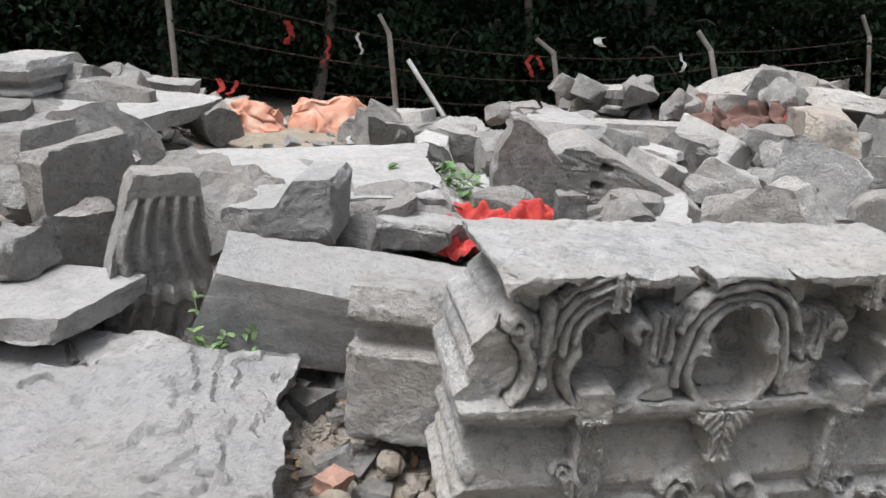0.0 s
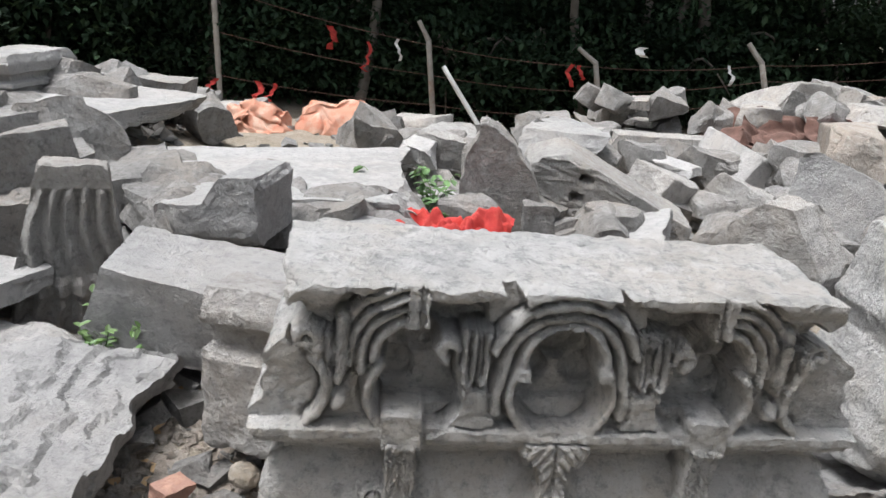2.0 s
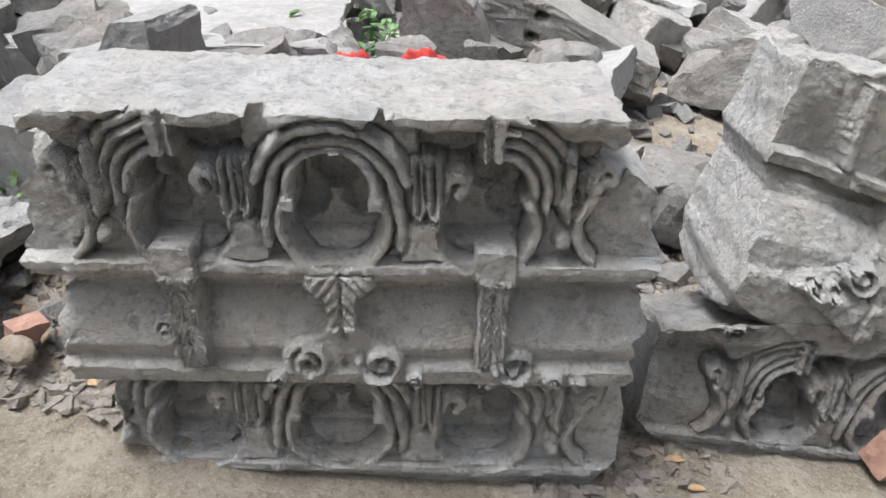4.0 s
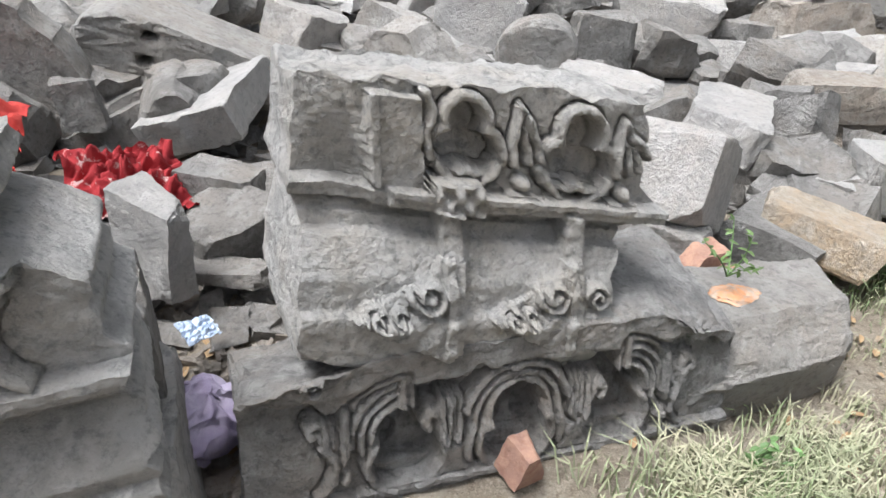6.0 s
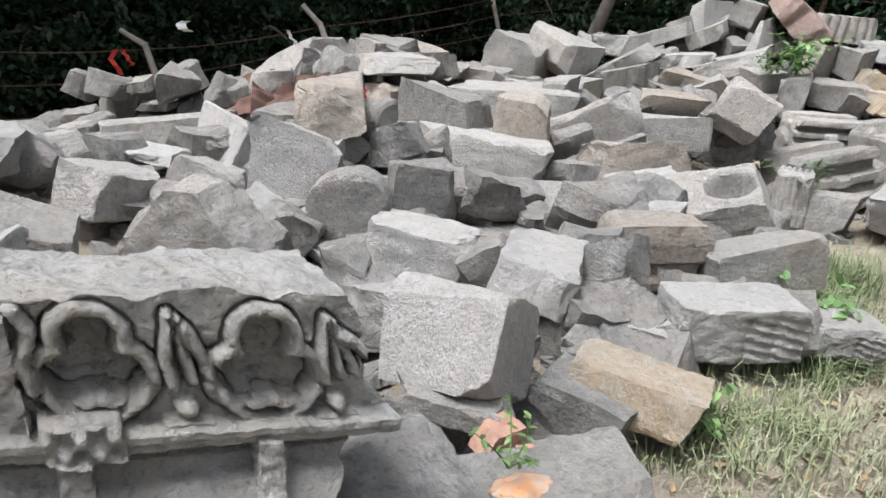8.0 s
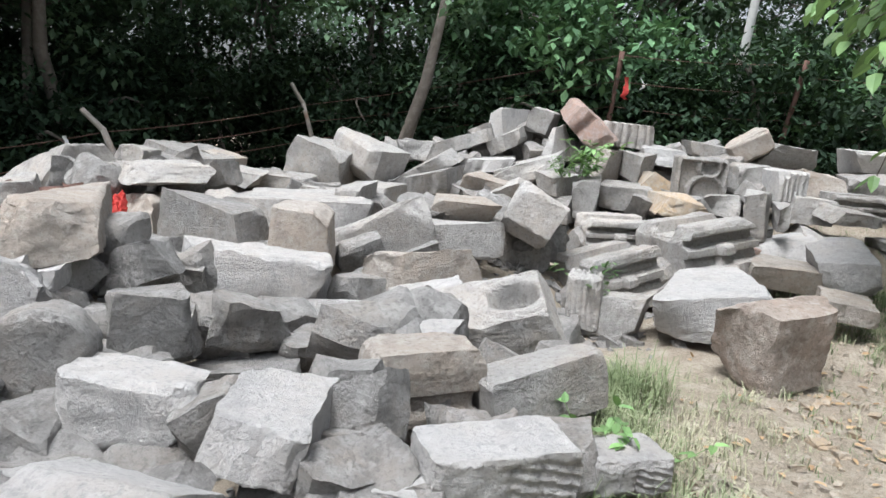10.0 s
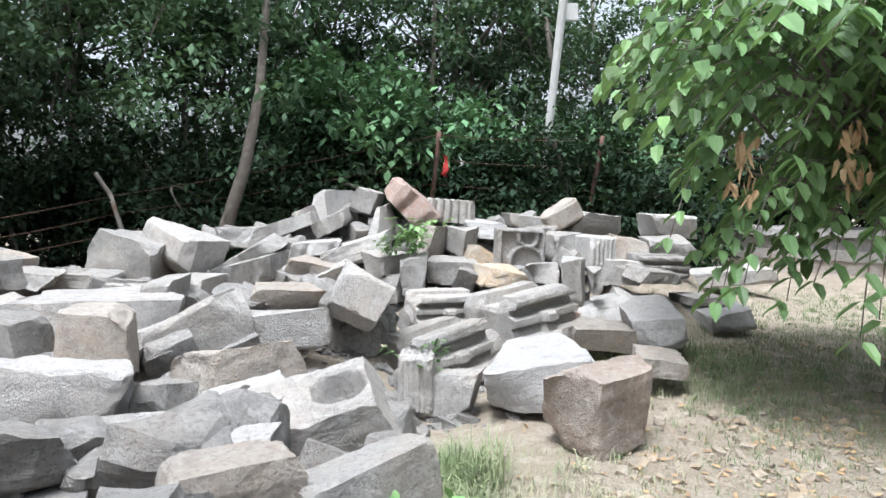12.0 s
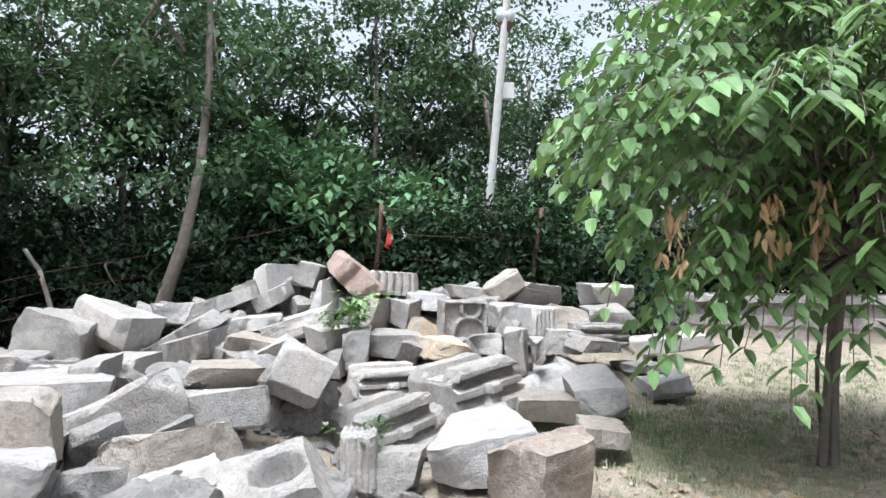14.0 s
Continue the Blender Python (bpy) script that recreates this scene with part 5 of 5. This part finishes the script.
def near_tree():
    """The young tree beside the path, with long drooping leaves."""
    rng = np.random.RandomState(5)
    base = new("tree")
    foot = np.array([9.62, 2.12, -0.20])
    base.location = foot
    fork = np.array([0.18, -0.12, 1.75])
    lines = []
    for dx, dy, r in ((0.03, 0.0, 0.046), (-0.06, 0.05, 0.042), (0.085, 0.03, 0.022)):
        lines.append((bent((dx * 1.3, dy * 1.3, 0.0), fork + np.array([dx * 0.5, dy, 0.2 * rng.rand()]), 0.09, rng), r, r * 0.7))
    rows = []
    hang = [(8.26, 2.16, 0.72), (8.30, 2.05, 1.05), (8.2, 2.3, 1.2), (8.15, 3.05, 1.05), (8.2, 2.9, 0.95), (8.1, 3.2, 1.3), (8.05, 3.6, 2.0), (8.1, 3.4, 1.75), (8.2, 2.6, 1.25), (8.35, 1.8, 1.15), (8.4, 1.6, 1.6)]
    for i in range(556):
        r, a = 2.4 * rng.rand() ** 0.5, rng.uniform(0, math.tau)
        low = np.interp(r, (0, 0.6, 0.7, 1.35, 1.9, 2.4), (2.0, 1.85, 1.3, 1.3, 2.2, 3.0))
        high = 1.4 + 4.0 * math.sqrt(max(0.0, 1 - (r / 2.55) ** 2))
        tip = np.array([0.1 + r * math.cos(a), 0.1 + r * math.sin(a), low + (high - low) * rng.rand() ** 1.15])
        if i >= 540:
            tip = np.array(hang[i % len(hang)]) - foot + rng.normal(size=3) * np.array([0.16, 0.14, 0.14])
        start = fork + (tip - fork) * (rng.uniform(0.35, 0.6) if i < 540 else 0.8) + np.array([0, 0, 0.3])
        if rng.rand() < 0.3:
            lines.append((bent(fork, start, 0.12, rng), 0.03, 0.012))
        twig = [start + (tip - start) * t + np.array([0, 0, 0.25 * math.sin(math.pi * t) - 0.25 * t * t]) for t in np.linspace(0, 1, 9)]
        lines.append(([tuple(q) for q in twig], 0.008, 0.004))
        out = tip - start
        out[2] = 0
        out /= np.linalg.norm(out) + 1e-6
        side = np.array([-out[1], out[0], 0])
        for i in range(2, 9):
            for s in (-1, 1):
                q = np.array(twig[i]) + rng.normal(size=3) * 0.02
                way = out * 0.45 + side * s * 0.8 + np.array([0, 0, -0.55 - 0.3 * rng.rand()])
                size = rng.uniform(0.13, 0.24)
                rows.append((q, way, np.array([0, 0, 1.0]) + 0.2 * rng.normal(size=3), size, size * 0.55))
    leaf_mesh("crown", rows, LEAF_NEAR, base, "bright green pointed leaves on drooping twigs")
    limb_mesh("trunk", lines, BARK, base)
    dry = []
    for cx, cy, cz in ((8.15, 2.88, 1.72), (8.33, 2.26, 1.78), (8.5, 2.0, 1.85)):
        for _ in range(26):
            q = np.array([cx, cy, cz]) - foot + np.array([rng.normal() * 0.05, rng.normal() * 0.05, rng.uniform(-0.25, 0.25)])
            dry.append((q, np.array([rng.normal() * 0.3, rng.normal() * 0.3, -1.0]), rng.normal(size=3), rng.uniform(0.1, 0.18), 0.05))
    leaf_mesh("withered_leaves", dry, DRY, base, "withered orange-brown hanging leaves")
    return tagged(base, "young broad-leaved tree with slender grey stems beside the path", "tree")


near_tree()


def blades(name, spots, mat, label, seed, tall=0.16):
    rng = np.random.RandomState(seed)
    verts, faces = [], []
    for x, y, s in spots:
        z = ground_height(x, y) - 0.01
        for _ in range(9):
            a, lean = rng.uniform(0, 6.28), rng.uniform(0.2, 1.1)
            h = tall * s * rng.uniform(0.4, 1.1)
            bx, by = x + rng.normal() * 0.035, y + rng.normal() * 0.035
            dx, dy = math.cos(a), math.sin(a)
            k = len(verts)
            w = 0.003
            verts += [(bx - dy * w, by + dx * w, z), (bx + dy * w, by - dx * w, z),
                      (bx + dx * lean * h * 0.35 + dy * w * 0.8, by + dy * lean * h * 0.35 - dx * w * 0.8, z + h * 0.65), (bx + dx * lean * h * 0.35 - dy * w * 0.8, by + dy * lean * h * 0.35 + dx * w * 0.8, z + h * 0.65),
                      (bx + dx * lean * h, by + dy * lean * h, z + h * (1.0 - 0.35 * lean))]
            faces += [(k, k + 1, k + 2, k + 3), (k + 3, k + 2, k + 4)]
    return tagged(mesh_object(name, verts, faces, mat), label, "grass", kind="stuff")


def scatter(rows, seed):
    rng = np.random.RandomState(seed)
    out = []
    for x, y, spread, n, s in rows:
        out += [(x + rng.normal() * spread, y + rng.normal() * spread * 0.7, s * rng.uniform(0.6, 1.3)) for _ in range(n)]
    return [q for q in out if not (q[1] > 1.73 and q[0] < 2.95 and q[1] < 2.6)]


blades("grass", scatter(((2.62, 1.60, 0.13, 90, 0.9), (2.95, 1.62, 0.16, 130, 0.8), (3.35, 1.75, 0.2, 70, 0.5), (3.9, 2.15, 0.22, 60, 0.6), (4.3, 2.35, 0.2, 70, 0.9), (3.7, 1.5, 0.4, 50, 0.35), (5.2, 2.6, 0.3, 130, 0.7), (5.6, 3.2, 0.25, 90, 0.9), (6.4, 3.3, 0.4, 90, 0.6), (8.6, 3.3, 0.6, 160, 0.6)), 1), GRASS_DRY, "dry pale yellow grass tufts beside the blocks", 2)
blades("grass", scatter(((4.9, 2.95, 0.22, 120, 1.4), (5.4, 3.3, 0.22, 110, 1.4), (6.0, 3.75, 0.2, 120, 1.6), (4.1, 2.5, 0.15, 50, 1.2), (2.8, 1.55, 0.15, 40, 0.8), (9.6, 4.0, 0.5, 170, 1.0), (10.2, 3.2, 0.9, 420, 0.6), (8.4, 2.4, 0.9, 260, 0.4), (12, 3.0, 1.4, 420, 0.6), (9.2, 3.4, 0.8, 300, 0.5), (13.5, 3.6, 1.4, 500, 0.5), (15.5, 2.8, 1.6, 500, 0.5), (9.9, 2.2, 1.3, 500, 0.35)), 3), GRASS, "green grass growing along the edge of the rubble", 4)


def weed(at, size, seed, n=60, label="small green weed growing between the stones"):
    rng = np.random.RandomState(seed)
    rows, lines = [], []
    base = new("weed")
    base.location = at
    for _ in range(max(4, n // 9)):
        tip = np.array([rng.normal() * 0.5, rng.normal() * 0.5, rng.uniform(0.4, 1.0)]) * size
        stem = bent((0, 0, -0.03), tip, 0.1 * size, rng)
        lines.append((stem, 0.003, 0.0015))
        for q in stem[2:]:
            for _ in range(2):
                way = rng.normal(size=3) * np.array([1, 1, 0.4])
                rows.append((np.array(q), way, np.array([0, 0, 1.0]), size * rng.uniform(0.18, 0.34), size * 0.15))
    leaf_mesh("leaves", rows, LEAF_NEAR, base)
    limb_mesh("stem", lines, LEAF_NEAR, base)
    return tagged(base, label, "weed", "weeds among the stones")


for k, (x, y, z, s, n) in enumerate(((-0.70, 2.02, 0.30, 0.15, 60), (-0.64, 1.92, 0.26, 0.12, 40), (0.12, 3.95, 0.3, 0.28, 80), (0.3, 3.7, 0.3, 0.2, 50), (9.2, 7.3, 0.75, 0.45, 120), (8.9, 7.4, 0.75, 0.3, 80), (2.93, 2.13, 0.34, 0.12, 18), (2.78, 1.58, 0.0, 0.13, 24), (3.95, 2.55, -0.05, 0.2, 60), (7.0, 5.0, 0.0, 0.3, 60), (5.1, 2.95, -0.1, 0.3, 90), (0.98, 1.15, 0.02, 0.12, 14))):
    weed((x, y, z), s, k + 30, n)


# ---- fence, pole and what hangs there ----
def fence_post(foot, knee, tip, label, r=0.055, mat=None):
    ob = new("fence_post")
    pts = [Vector(foot) + (Vector(foot) - Vector(knee)).normalized() * 1.0, Vector(foot), Vector(knee)]
    limb_mesh("shaft", [([tuple(pts[0].lerp(pts[2], t)) for t in np.linspace(0, 1, 8)], r, r * 0.92)], mat or CONCRETE, ob)
    if tip:
        limb_mesh("arm", [([tuple(Vector(knee).lerp(Vector(tip), t)) for t in np.linspace(-0.05, 1, 5)], r * 0.92, r * 0.75)], mat or CONCRETE, ob)
    return tagged(ob, label, "fence post", "posts of the wire fence")


POSTS = [((-4.22, 11.29, -0.75), (-4.42, 11.46, 1.2), None), ((-0.69, 11.73, -0.68), (-0.93, 11.89, 0.67), (-1.13, 11.89, 0.96)), ((2.11, 11.9, -0.45), (1.84, 12.08, 0.64), (1.52, 12.14, 0.85)),
         ((4.55, 11.63, 0.34), (4.34, 11.76, 0.99), (4.09, 11.86, 1.26)), ((8.56, 14.25, 0.54), (8.35, 14.37, 1.47), (8.13, 14.45, 1.85)), ((12.69, 10.26, 1.34), (12.74, 10.13, 2.65), None), ((14.91, 8.15, 1.2), (14.99, 7.94, 2.59), None)]
for foot, knee, tip in POSTS:
    fence_post(foot, knee, tip, "weathered concrete fence post with a bent top" if tip else "straight weathered fence post with rusty marks", 0.05, CONCRETE if tip or foot[0] < 0 else RUST)
fence_post((0.19, 10.76, -0.51), (-0.54, 10.88, 0.4), None, "pale pole leaning against the fence", 0.04, PALE_PAINT)


def wire(a, b, sag, r=0.006):
    pts = [tuple(Vector(a).lerp(Vector(b), t) - Vector((0, 0, sag * 4 * t * (1 - t)))) for t in np.linspace(0, 1, 9)]
    ob = limb_mesh("fence_wire", [(pts, r, r)], RUST)
    return tagged(ob, "thin rusty strand of fence wire", "wire", "wires of the fence")


for (f0, k0, t0), (f1, k1, t1) in zip(POSTS, POSTS[1:]):
    for t in (0.95, 0.6, 0.25):
        wire(Vector(f0).lerp(Vector(k0), t), Vector(f1).lerp(Vector(k1), t), 0.06)
wire(Vector((14.93, 8.1, 1.5)), (22, 3.0, 1.6), 0.1)
wire(Vector((14.97, 8.0, 2.3)), (22, 3.0, 2.3), 0.1)


def street_lamp():
    ob = new("street_lamp")
    a, b = Vector((15.42, 9.78, 0.2)), Vector((14.55, 8.3, 7.7))
    limb_mesh("pole", [([tuple(a.lerp(b, t)) for t in np.linspace(0, 1, 10)], 0.10, 0.07)], PALE_PAINT, ob)
    bm = bmesh.new()
    bmesh.ops.create_uvsphere(bm, u_segments=20, v_segments=14, radius=0.19, matrix=Matrix.Translation((14.78, 8.60, 6.48)))
    part("globe", bm, LAMP_GLASS, ob, "round milky lamp globe")
    bm = bmesh.new()
    bmesh.ops.create_cone(bm, segments=16, radius1=0.10, radius2=0.16, depth=0.2, cap_ends=True, matrix=Matrix.Translation((14.79, 8.62, 6.24)))
    part("collar", bm, RUST, ob)
    bm = bmesh.new()
    bmesh.ops.create_cube(bm, size=1, matrix=Matrix.Translation((15.10, 8.82, 5.06)) @ pose(0, 0, 0, 0, 0, -50) @ Matrix.Diagonal((0.34, 0.14, 0.34, 1)))
    bmesh.ops.bevel(bm, geom=bm.edges[:], offset=0.015, segments=2, affect="EDGES")
    part("switch_box", bm, PALE_PAINT, ob, "white box fixed to the pole")
    return tagged(ob, "slim pale lamp pole with a round globe and white box", "street lamp")


street_lamp()
wire((14.7, 8.5, 6.9), (22, 1.0, 7.6), 0.3, 0.012)


def ribbon(at, length, width, seed, name="ribbon", mat=None, label="faded red cloth ribbon tied to the fence"):
    rng = np.random.RandomState(seed)
    verts, faces = [], []
    for i in range(9):
        t = i / 8
        x = at[0] + 0.05 * math.sin(t * 5 + seed) + 0.04 * rng.normal() * t
        y, z = at[1] + 0.03 * math.cos(t * 4), at[2] - length * t
        verts += [(x - width / 2, y, z), (x + width / 2, y + 0.03 * math.sin(t * 7), z), (x + width / 2, y + 0.006 + 0.03 * math.sin(t * 7), z), (x - width / 2, y + 0.006, z)]
        if i:
            k = 4 * (i - 1)
            faces += [(k + j, k + (j + 1) % 4, k + 4 + (j + 1) % 4, k + 4 + j) for j in range(4)]
    faces += [(3, 2, 1, 0), (32, 33, 34, 35)]
    return tagged(mesh_object(name, verts, faces, mat or RED_CLOTH), label, "ribbon", "ribbons on the fence")


for k, (x, y, z, l, w) in enumerate(((-3.45, 10.85, -0.2, 0.35, 0.09), (-3.2, 10.85, -0.2, 0.35, 0.06), (-4.3, 11.2, -0.3, 0.25, 0.08), (1.45, 11.8, 0.6, 0.35, 0.07), (1.60, 11.8, 0.6, 0.22, 0.06), (-2.75, 12.6, 0.65, 0.4, 0.12), (-2.0, 12.2, 0.5, 0.5, 0.05), (12.78, 10.0, 2.2, 0.4, 0.12))):
    ribbon((x, y, z), l, w, k)
for k, (x, y, z, l) in enumerate(((2.39, 11.15, 1.03, 0.14), (-1.4, 11.8, 0.65, 0.35), (3.9, 11.7, 0.9, 0.3), (13.1, 9.9, 2.2, 0.22), (14.7, 8.3, 2.1, 0.25))):
    ribbon((x, y, z), l, 0.13 if k == 0 else 0.05, k + 9, "rag", PALE_PAINT, "white scrap of cloth caught on the fence wire")


# ---- low platform beyond the tree ----
def platform():
    ob = new("platform")
    for name, z, h, d, mat in (("base_course", 0.0, 0.35, 1.2, STONE["brown"]), ("course", 0.36, 0.22, 1.3, STONE["grey"]), ("frieze", 0.59, 0.26, 1.15, STONE["dark"]), ("top_slab", 0.86, 0.16, 1.4, STONE["pale"])):
        verts, faces = grid_box(60, 4, 3)
        p = verts * np.array([9.0, d, h]) + np.array([0, 0, z + h / 2 - 0.28])
        p = [Vector(q) + noise.noise_vector(Vector(q) * 3) * 0.03 for q in p]
        mesh_object(name, p, faces, mat, ob)
    ob.matrix_world = pose(20.4, 2.6, 0.0, 0, 0, -79)
    return tagged(ob, "low stone platform with moulded courses at the far side", "platform")


platform()


# ---- cloth, sacks, sheets and litter ----
def lump(name, at, size, turn, mat, label, category, seed, folds=0.12, res=26):
    verts, faces = grid_box(res, res, max(8, res // 2))
    rng = np.random.RandomState(seed)
    off = Vector(rng.rand(3) * 30)
    out = []
    for q in verts:
        w = Vector(q)
        w = w.normalized() * (0.5 * max(abs(w.x), abs(w.y), abs(w.z)) / 0.5)
        n = noise.noise_vector(w * 4 + off) * folds + noise.noise_vector(w * 11 + off) * folds * 0.5
        crease = 0.05 * abs(noise.noise(w * 7 + off * 2))
        w = w * (1 - crease) + n * 0.6
        w = Vector((w.x * size[0], w.y * size[1], max(w.z, -0.3) * size[2]))
        out.append(w)
    ob = mesh_object(name, out, faces, mat, smooth=True)
    ob.matrix_world = pose(*at, *turn)
    return tagged(ob, label, category)


lump("sack", (-0.95, 6.35, 0.02), (1.05, 0.8, 0.92), (0, -4, 10), SACK, "bulging faded orange sack lying on the rubble", "sack", 3, 0.2, res=40)
lump("sack", (-1.65, 6.05, 0.0), (0.85, 0.7, 0.76), (0, -2, -15), SACK, "slumped faded orange sack with loose folds", "sack", 4, 0.24, res=40)


def cloth(at, size, turn, mat, label, seed, high=0.12):
    n = 36
    rng = np.random.RandomState(seed)
    off = Vector(rng.rand(3) * 30)
    verts, faces = [], []
    for layer in (0, -0.004):
        for j in range(n + 1):
            for i in range(n + 1):
                x, y = i / n - 0.5, j / n - 0.5
                w = Vector((x * 2.2, y * 2.2, 0))
                edge = max(abs(x), abs(y)) * 2
                z = high * (0.9 * abs(noise.noise(w * 1.8 + off)) + 0.7 * abs(noise.noise(w * 4 + off)) + 0.25 * noise.noise(w * 9 + off)) * (1.2 - 0.6 * edge)
                rag = 1 + 0.18 * noise.noise(Vector((math.atan2(y, x) * 2, seed, 0)))
                verts.append((x * size[0] * rag, y * size[1] * rag, z + layer))
    m = (n + 1) ** 2
    for j in range(n):
        for i in range(n):
            a = j * (n + 1) + i
            faces += [(a, a + 1, a + n + 2, a + n + 1), (m + a, m + a + n + 1, m + a + n + 2, m + a + 1)]
    ob = mesh_object("cloth", verts, faces, mat, smooth=True)
    ob.matrix_world = pose(*at, *turn)
    return tagged(ob, label, "cloth")


cloth((0.34, 3.2, 0.38), (0.60, 0.42), (10, -4, 5), RED_CLOTH, "crumpled bright red cloth lying on the stones", 2, 0.17)
cloth((1.05, 2.92, 0.36), (0.38, 0.30), (30, 5, 20), RED_TRIM, "crumpled red cloth with a pale silver trim", 5, 0.16)
lump("plastic_bag", (1.36, 1.98, 0.10), (0.26, 0.22, 0.2), (0, 0, 30), PURPLE, "crumpled pale purple plastic bag", "plastic bag", 7, 0.3)
cloth((1.32, 2.30, 0.17), (0.11, 0.08), (25, 10, 40), BLUE, "pale blue scrap of plastic", 8, 0.03)


def bent_sheet(at, size, turn, seed):
    n = 24
    verts, faces = [], []
    for layer in (0, 0.006):
        for j in range(n + 1):
            for i in range(n + 1):
                x, y = i / n - 0.5, j / n - 0.5
                z = 0.16 * math.sin(x * 4 + seed) + 0.10 * noise.noise(Vector((x * 5, y * 5, seed))) + 0.12 * y * y
                verts.append((x * size[0], y * size[1], z + layer))
    m = (n + 1) ** 2
    for j in range(n):
        for i in range(n):
            a = j * (n + 1) + i
            faces += [(a, a + 1, a + n + 2, a + n + 1), (m + a, m + a + n + 1, m + a + n + 2, m + a + 1)]
    ob = mesh_object("metal_sheet", verts, faces, RUST, smooth=True)
    ob.matrix_world = pose(*at, *turn)
    return tagged(ob, "bent rusty brown metal sheet thrown on the pile", "metal sheet", "rusty sheets")


for k, (x, y, z, sx, sy, rx, ry, rz) in enumerate(((2.95, 7.45, 0.46, 0.7, 0.5, 34, 14, -20), (3.35, 7.35, 0.44, 0.8, 0.5, 30, -8, 5), (3.7, 7.3, 0.46, 0.55, 0.45, 36, 6, 20), (3.2, 7.15, 0.38, 0.7, 0.4, 26, 5, -8))):
    bent_sheet((x, y, z), (sx * 1.15, sy * 1.1), (rx, ry, rz), k + 1)
cloth((3.72, 7.2, 0.58), (0.3, 0.28), (30, 0, 10), RED_CLOTH, "faded red rag lying on the metal sheets", 11, 0.12)


def brick(at, turn, size=(0.12, 0.10, 0.075), label="broken red clay brick lying on the ground"):
    verts, faces = grid_box(6, 6, 5)
    p = verts * np.array(size)
    rng = np.random.RandomState(int(at[0] * 1000) % 9999)
    n = np.array([1, -0.4, 0.8]) * np.sign(rng.rand(3) - 0.4)
    n /= np.linalg.norm(n)
    over = np.maximum(0, p @ n - 0.035)
    p = p - over[:, None] * n
    ob = mesh_object("brick", [Vector(q) + noise.noise_vector(Vector(q) * 40 + Vector(at)) * 0.004 for q in p], faces, BRICK)
    ob.matrix_world = pose(*at, *turn)
    return tagged(ob, label, "brick", "broken bricks")


brick((2.17, 1.73, 0.08), (10, 12, 25), (0.10, 0.09, 0.11))
brick((3.03, 2.42, 0.20), (6, 0, 15), (0.17, 0.1, 0.06))
brick((3.10, 2.33, 0.17), (0, 8, 60), (0.09, 0.07, 0.05))
brick((-0.20, 1.50, 0.22), (0, 8, 60), (0.09, 0.07, 0.05))
lump("powder", (2.98, 2.12, 0.236), (0.2, 0.12, 0.03), (4, 8, 8), ORANGE, "patch of bright orange powder on a stone", "powder", 6, 0.2, res=20)
for k, (x, y, z) in enumerate(((-0.18, 1.43, 0.24), (-0.05, 1.62, 0.24))):
    lump("clay_pot", (x, y, z - 0.03), (0.10, 0.08, 0.05), (30, 20, 40 * k), STONE["ochre"], "broken pale clay pot shard", "pot shard", 9 + k, 0.1, res=14)

rng = np.random.RandomState(77)
rows = []
for x0, y0, z0, sx, sy, n in ((2.2, 1.85, 0.0, 0.2, 0.1, 10), (3.4, 1.6, 0, 0.5, 0.25, 40), (1.4, 1.9, 0.05, 0.2, 0.4, 60), (4.6, 2.3, 0, 0.8, 0.3, 60), (6.5, 2.6, 0, 1.2, 0.6, 110), (9.0, 2.0, 0, 1.3, 0.7, 190), (7.6, 2.2, 0, 1.2, 0.6, 110), (-0.3, 1.7, 0.2, 0.25, 0.25, 50)):
    for _ in range(n):
        x, y = x0 + rng.normal() * sx, y0 + rng.normal() * sy
        rows.append((np.array([x, y, ground_height(x, y) + 0.012]), np.array([rng.normal(), rng.normal(), 0.1]), np.array([0.3 * rng.normal(), 0.3 * rng.normal(), 1]), rng.uniform(0.03, 0.08), rng.uniform(0.02, 0.04)))
tagged(leaf_mesh("leaf_litter", rows, DRY), "dry brown fallen leaves scattered on the ground", "leaf litter", kind="stuff")
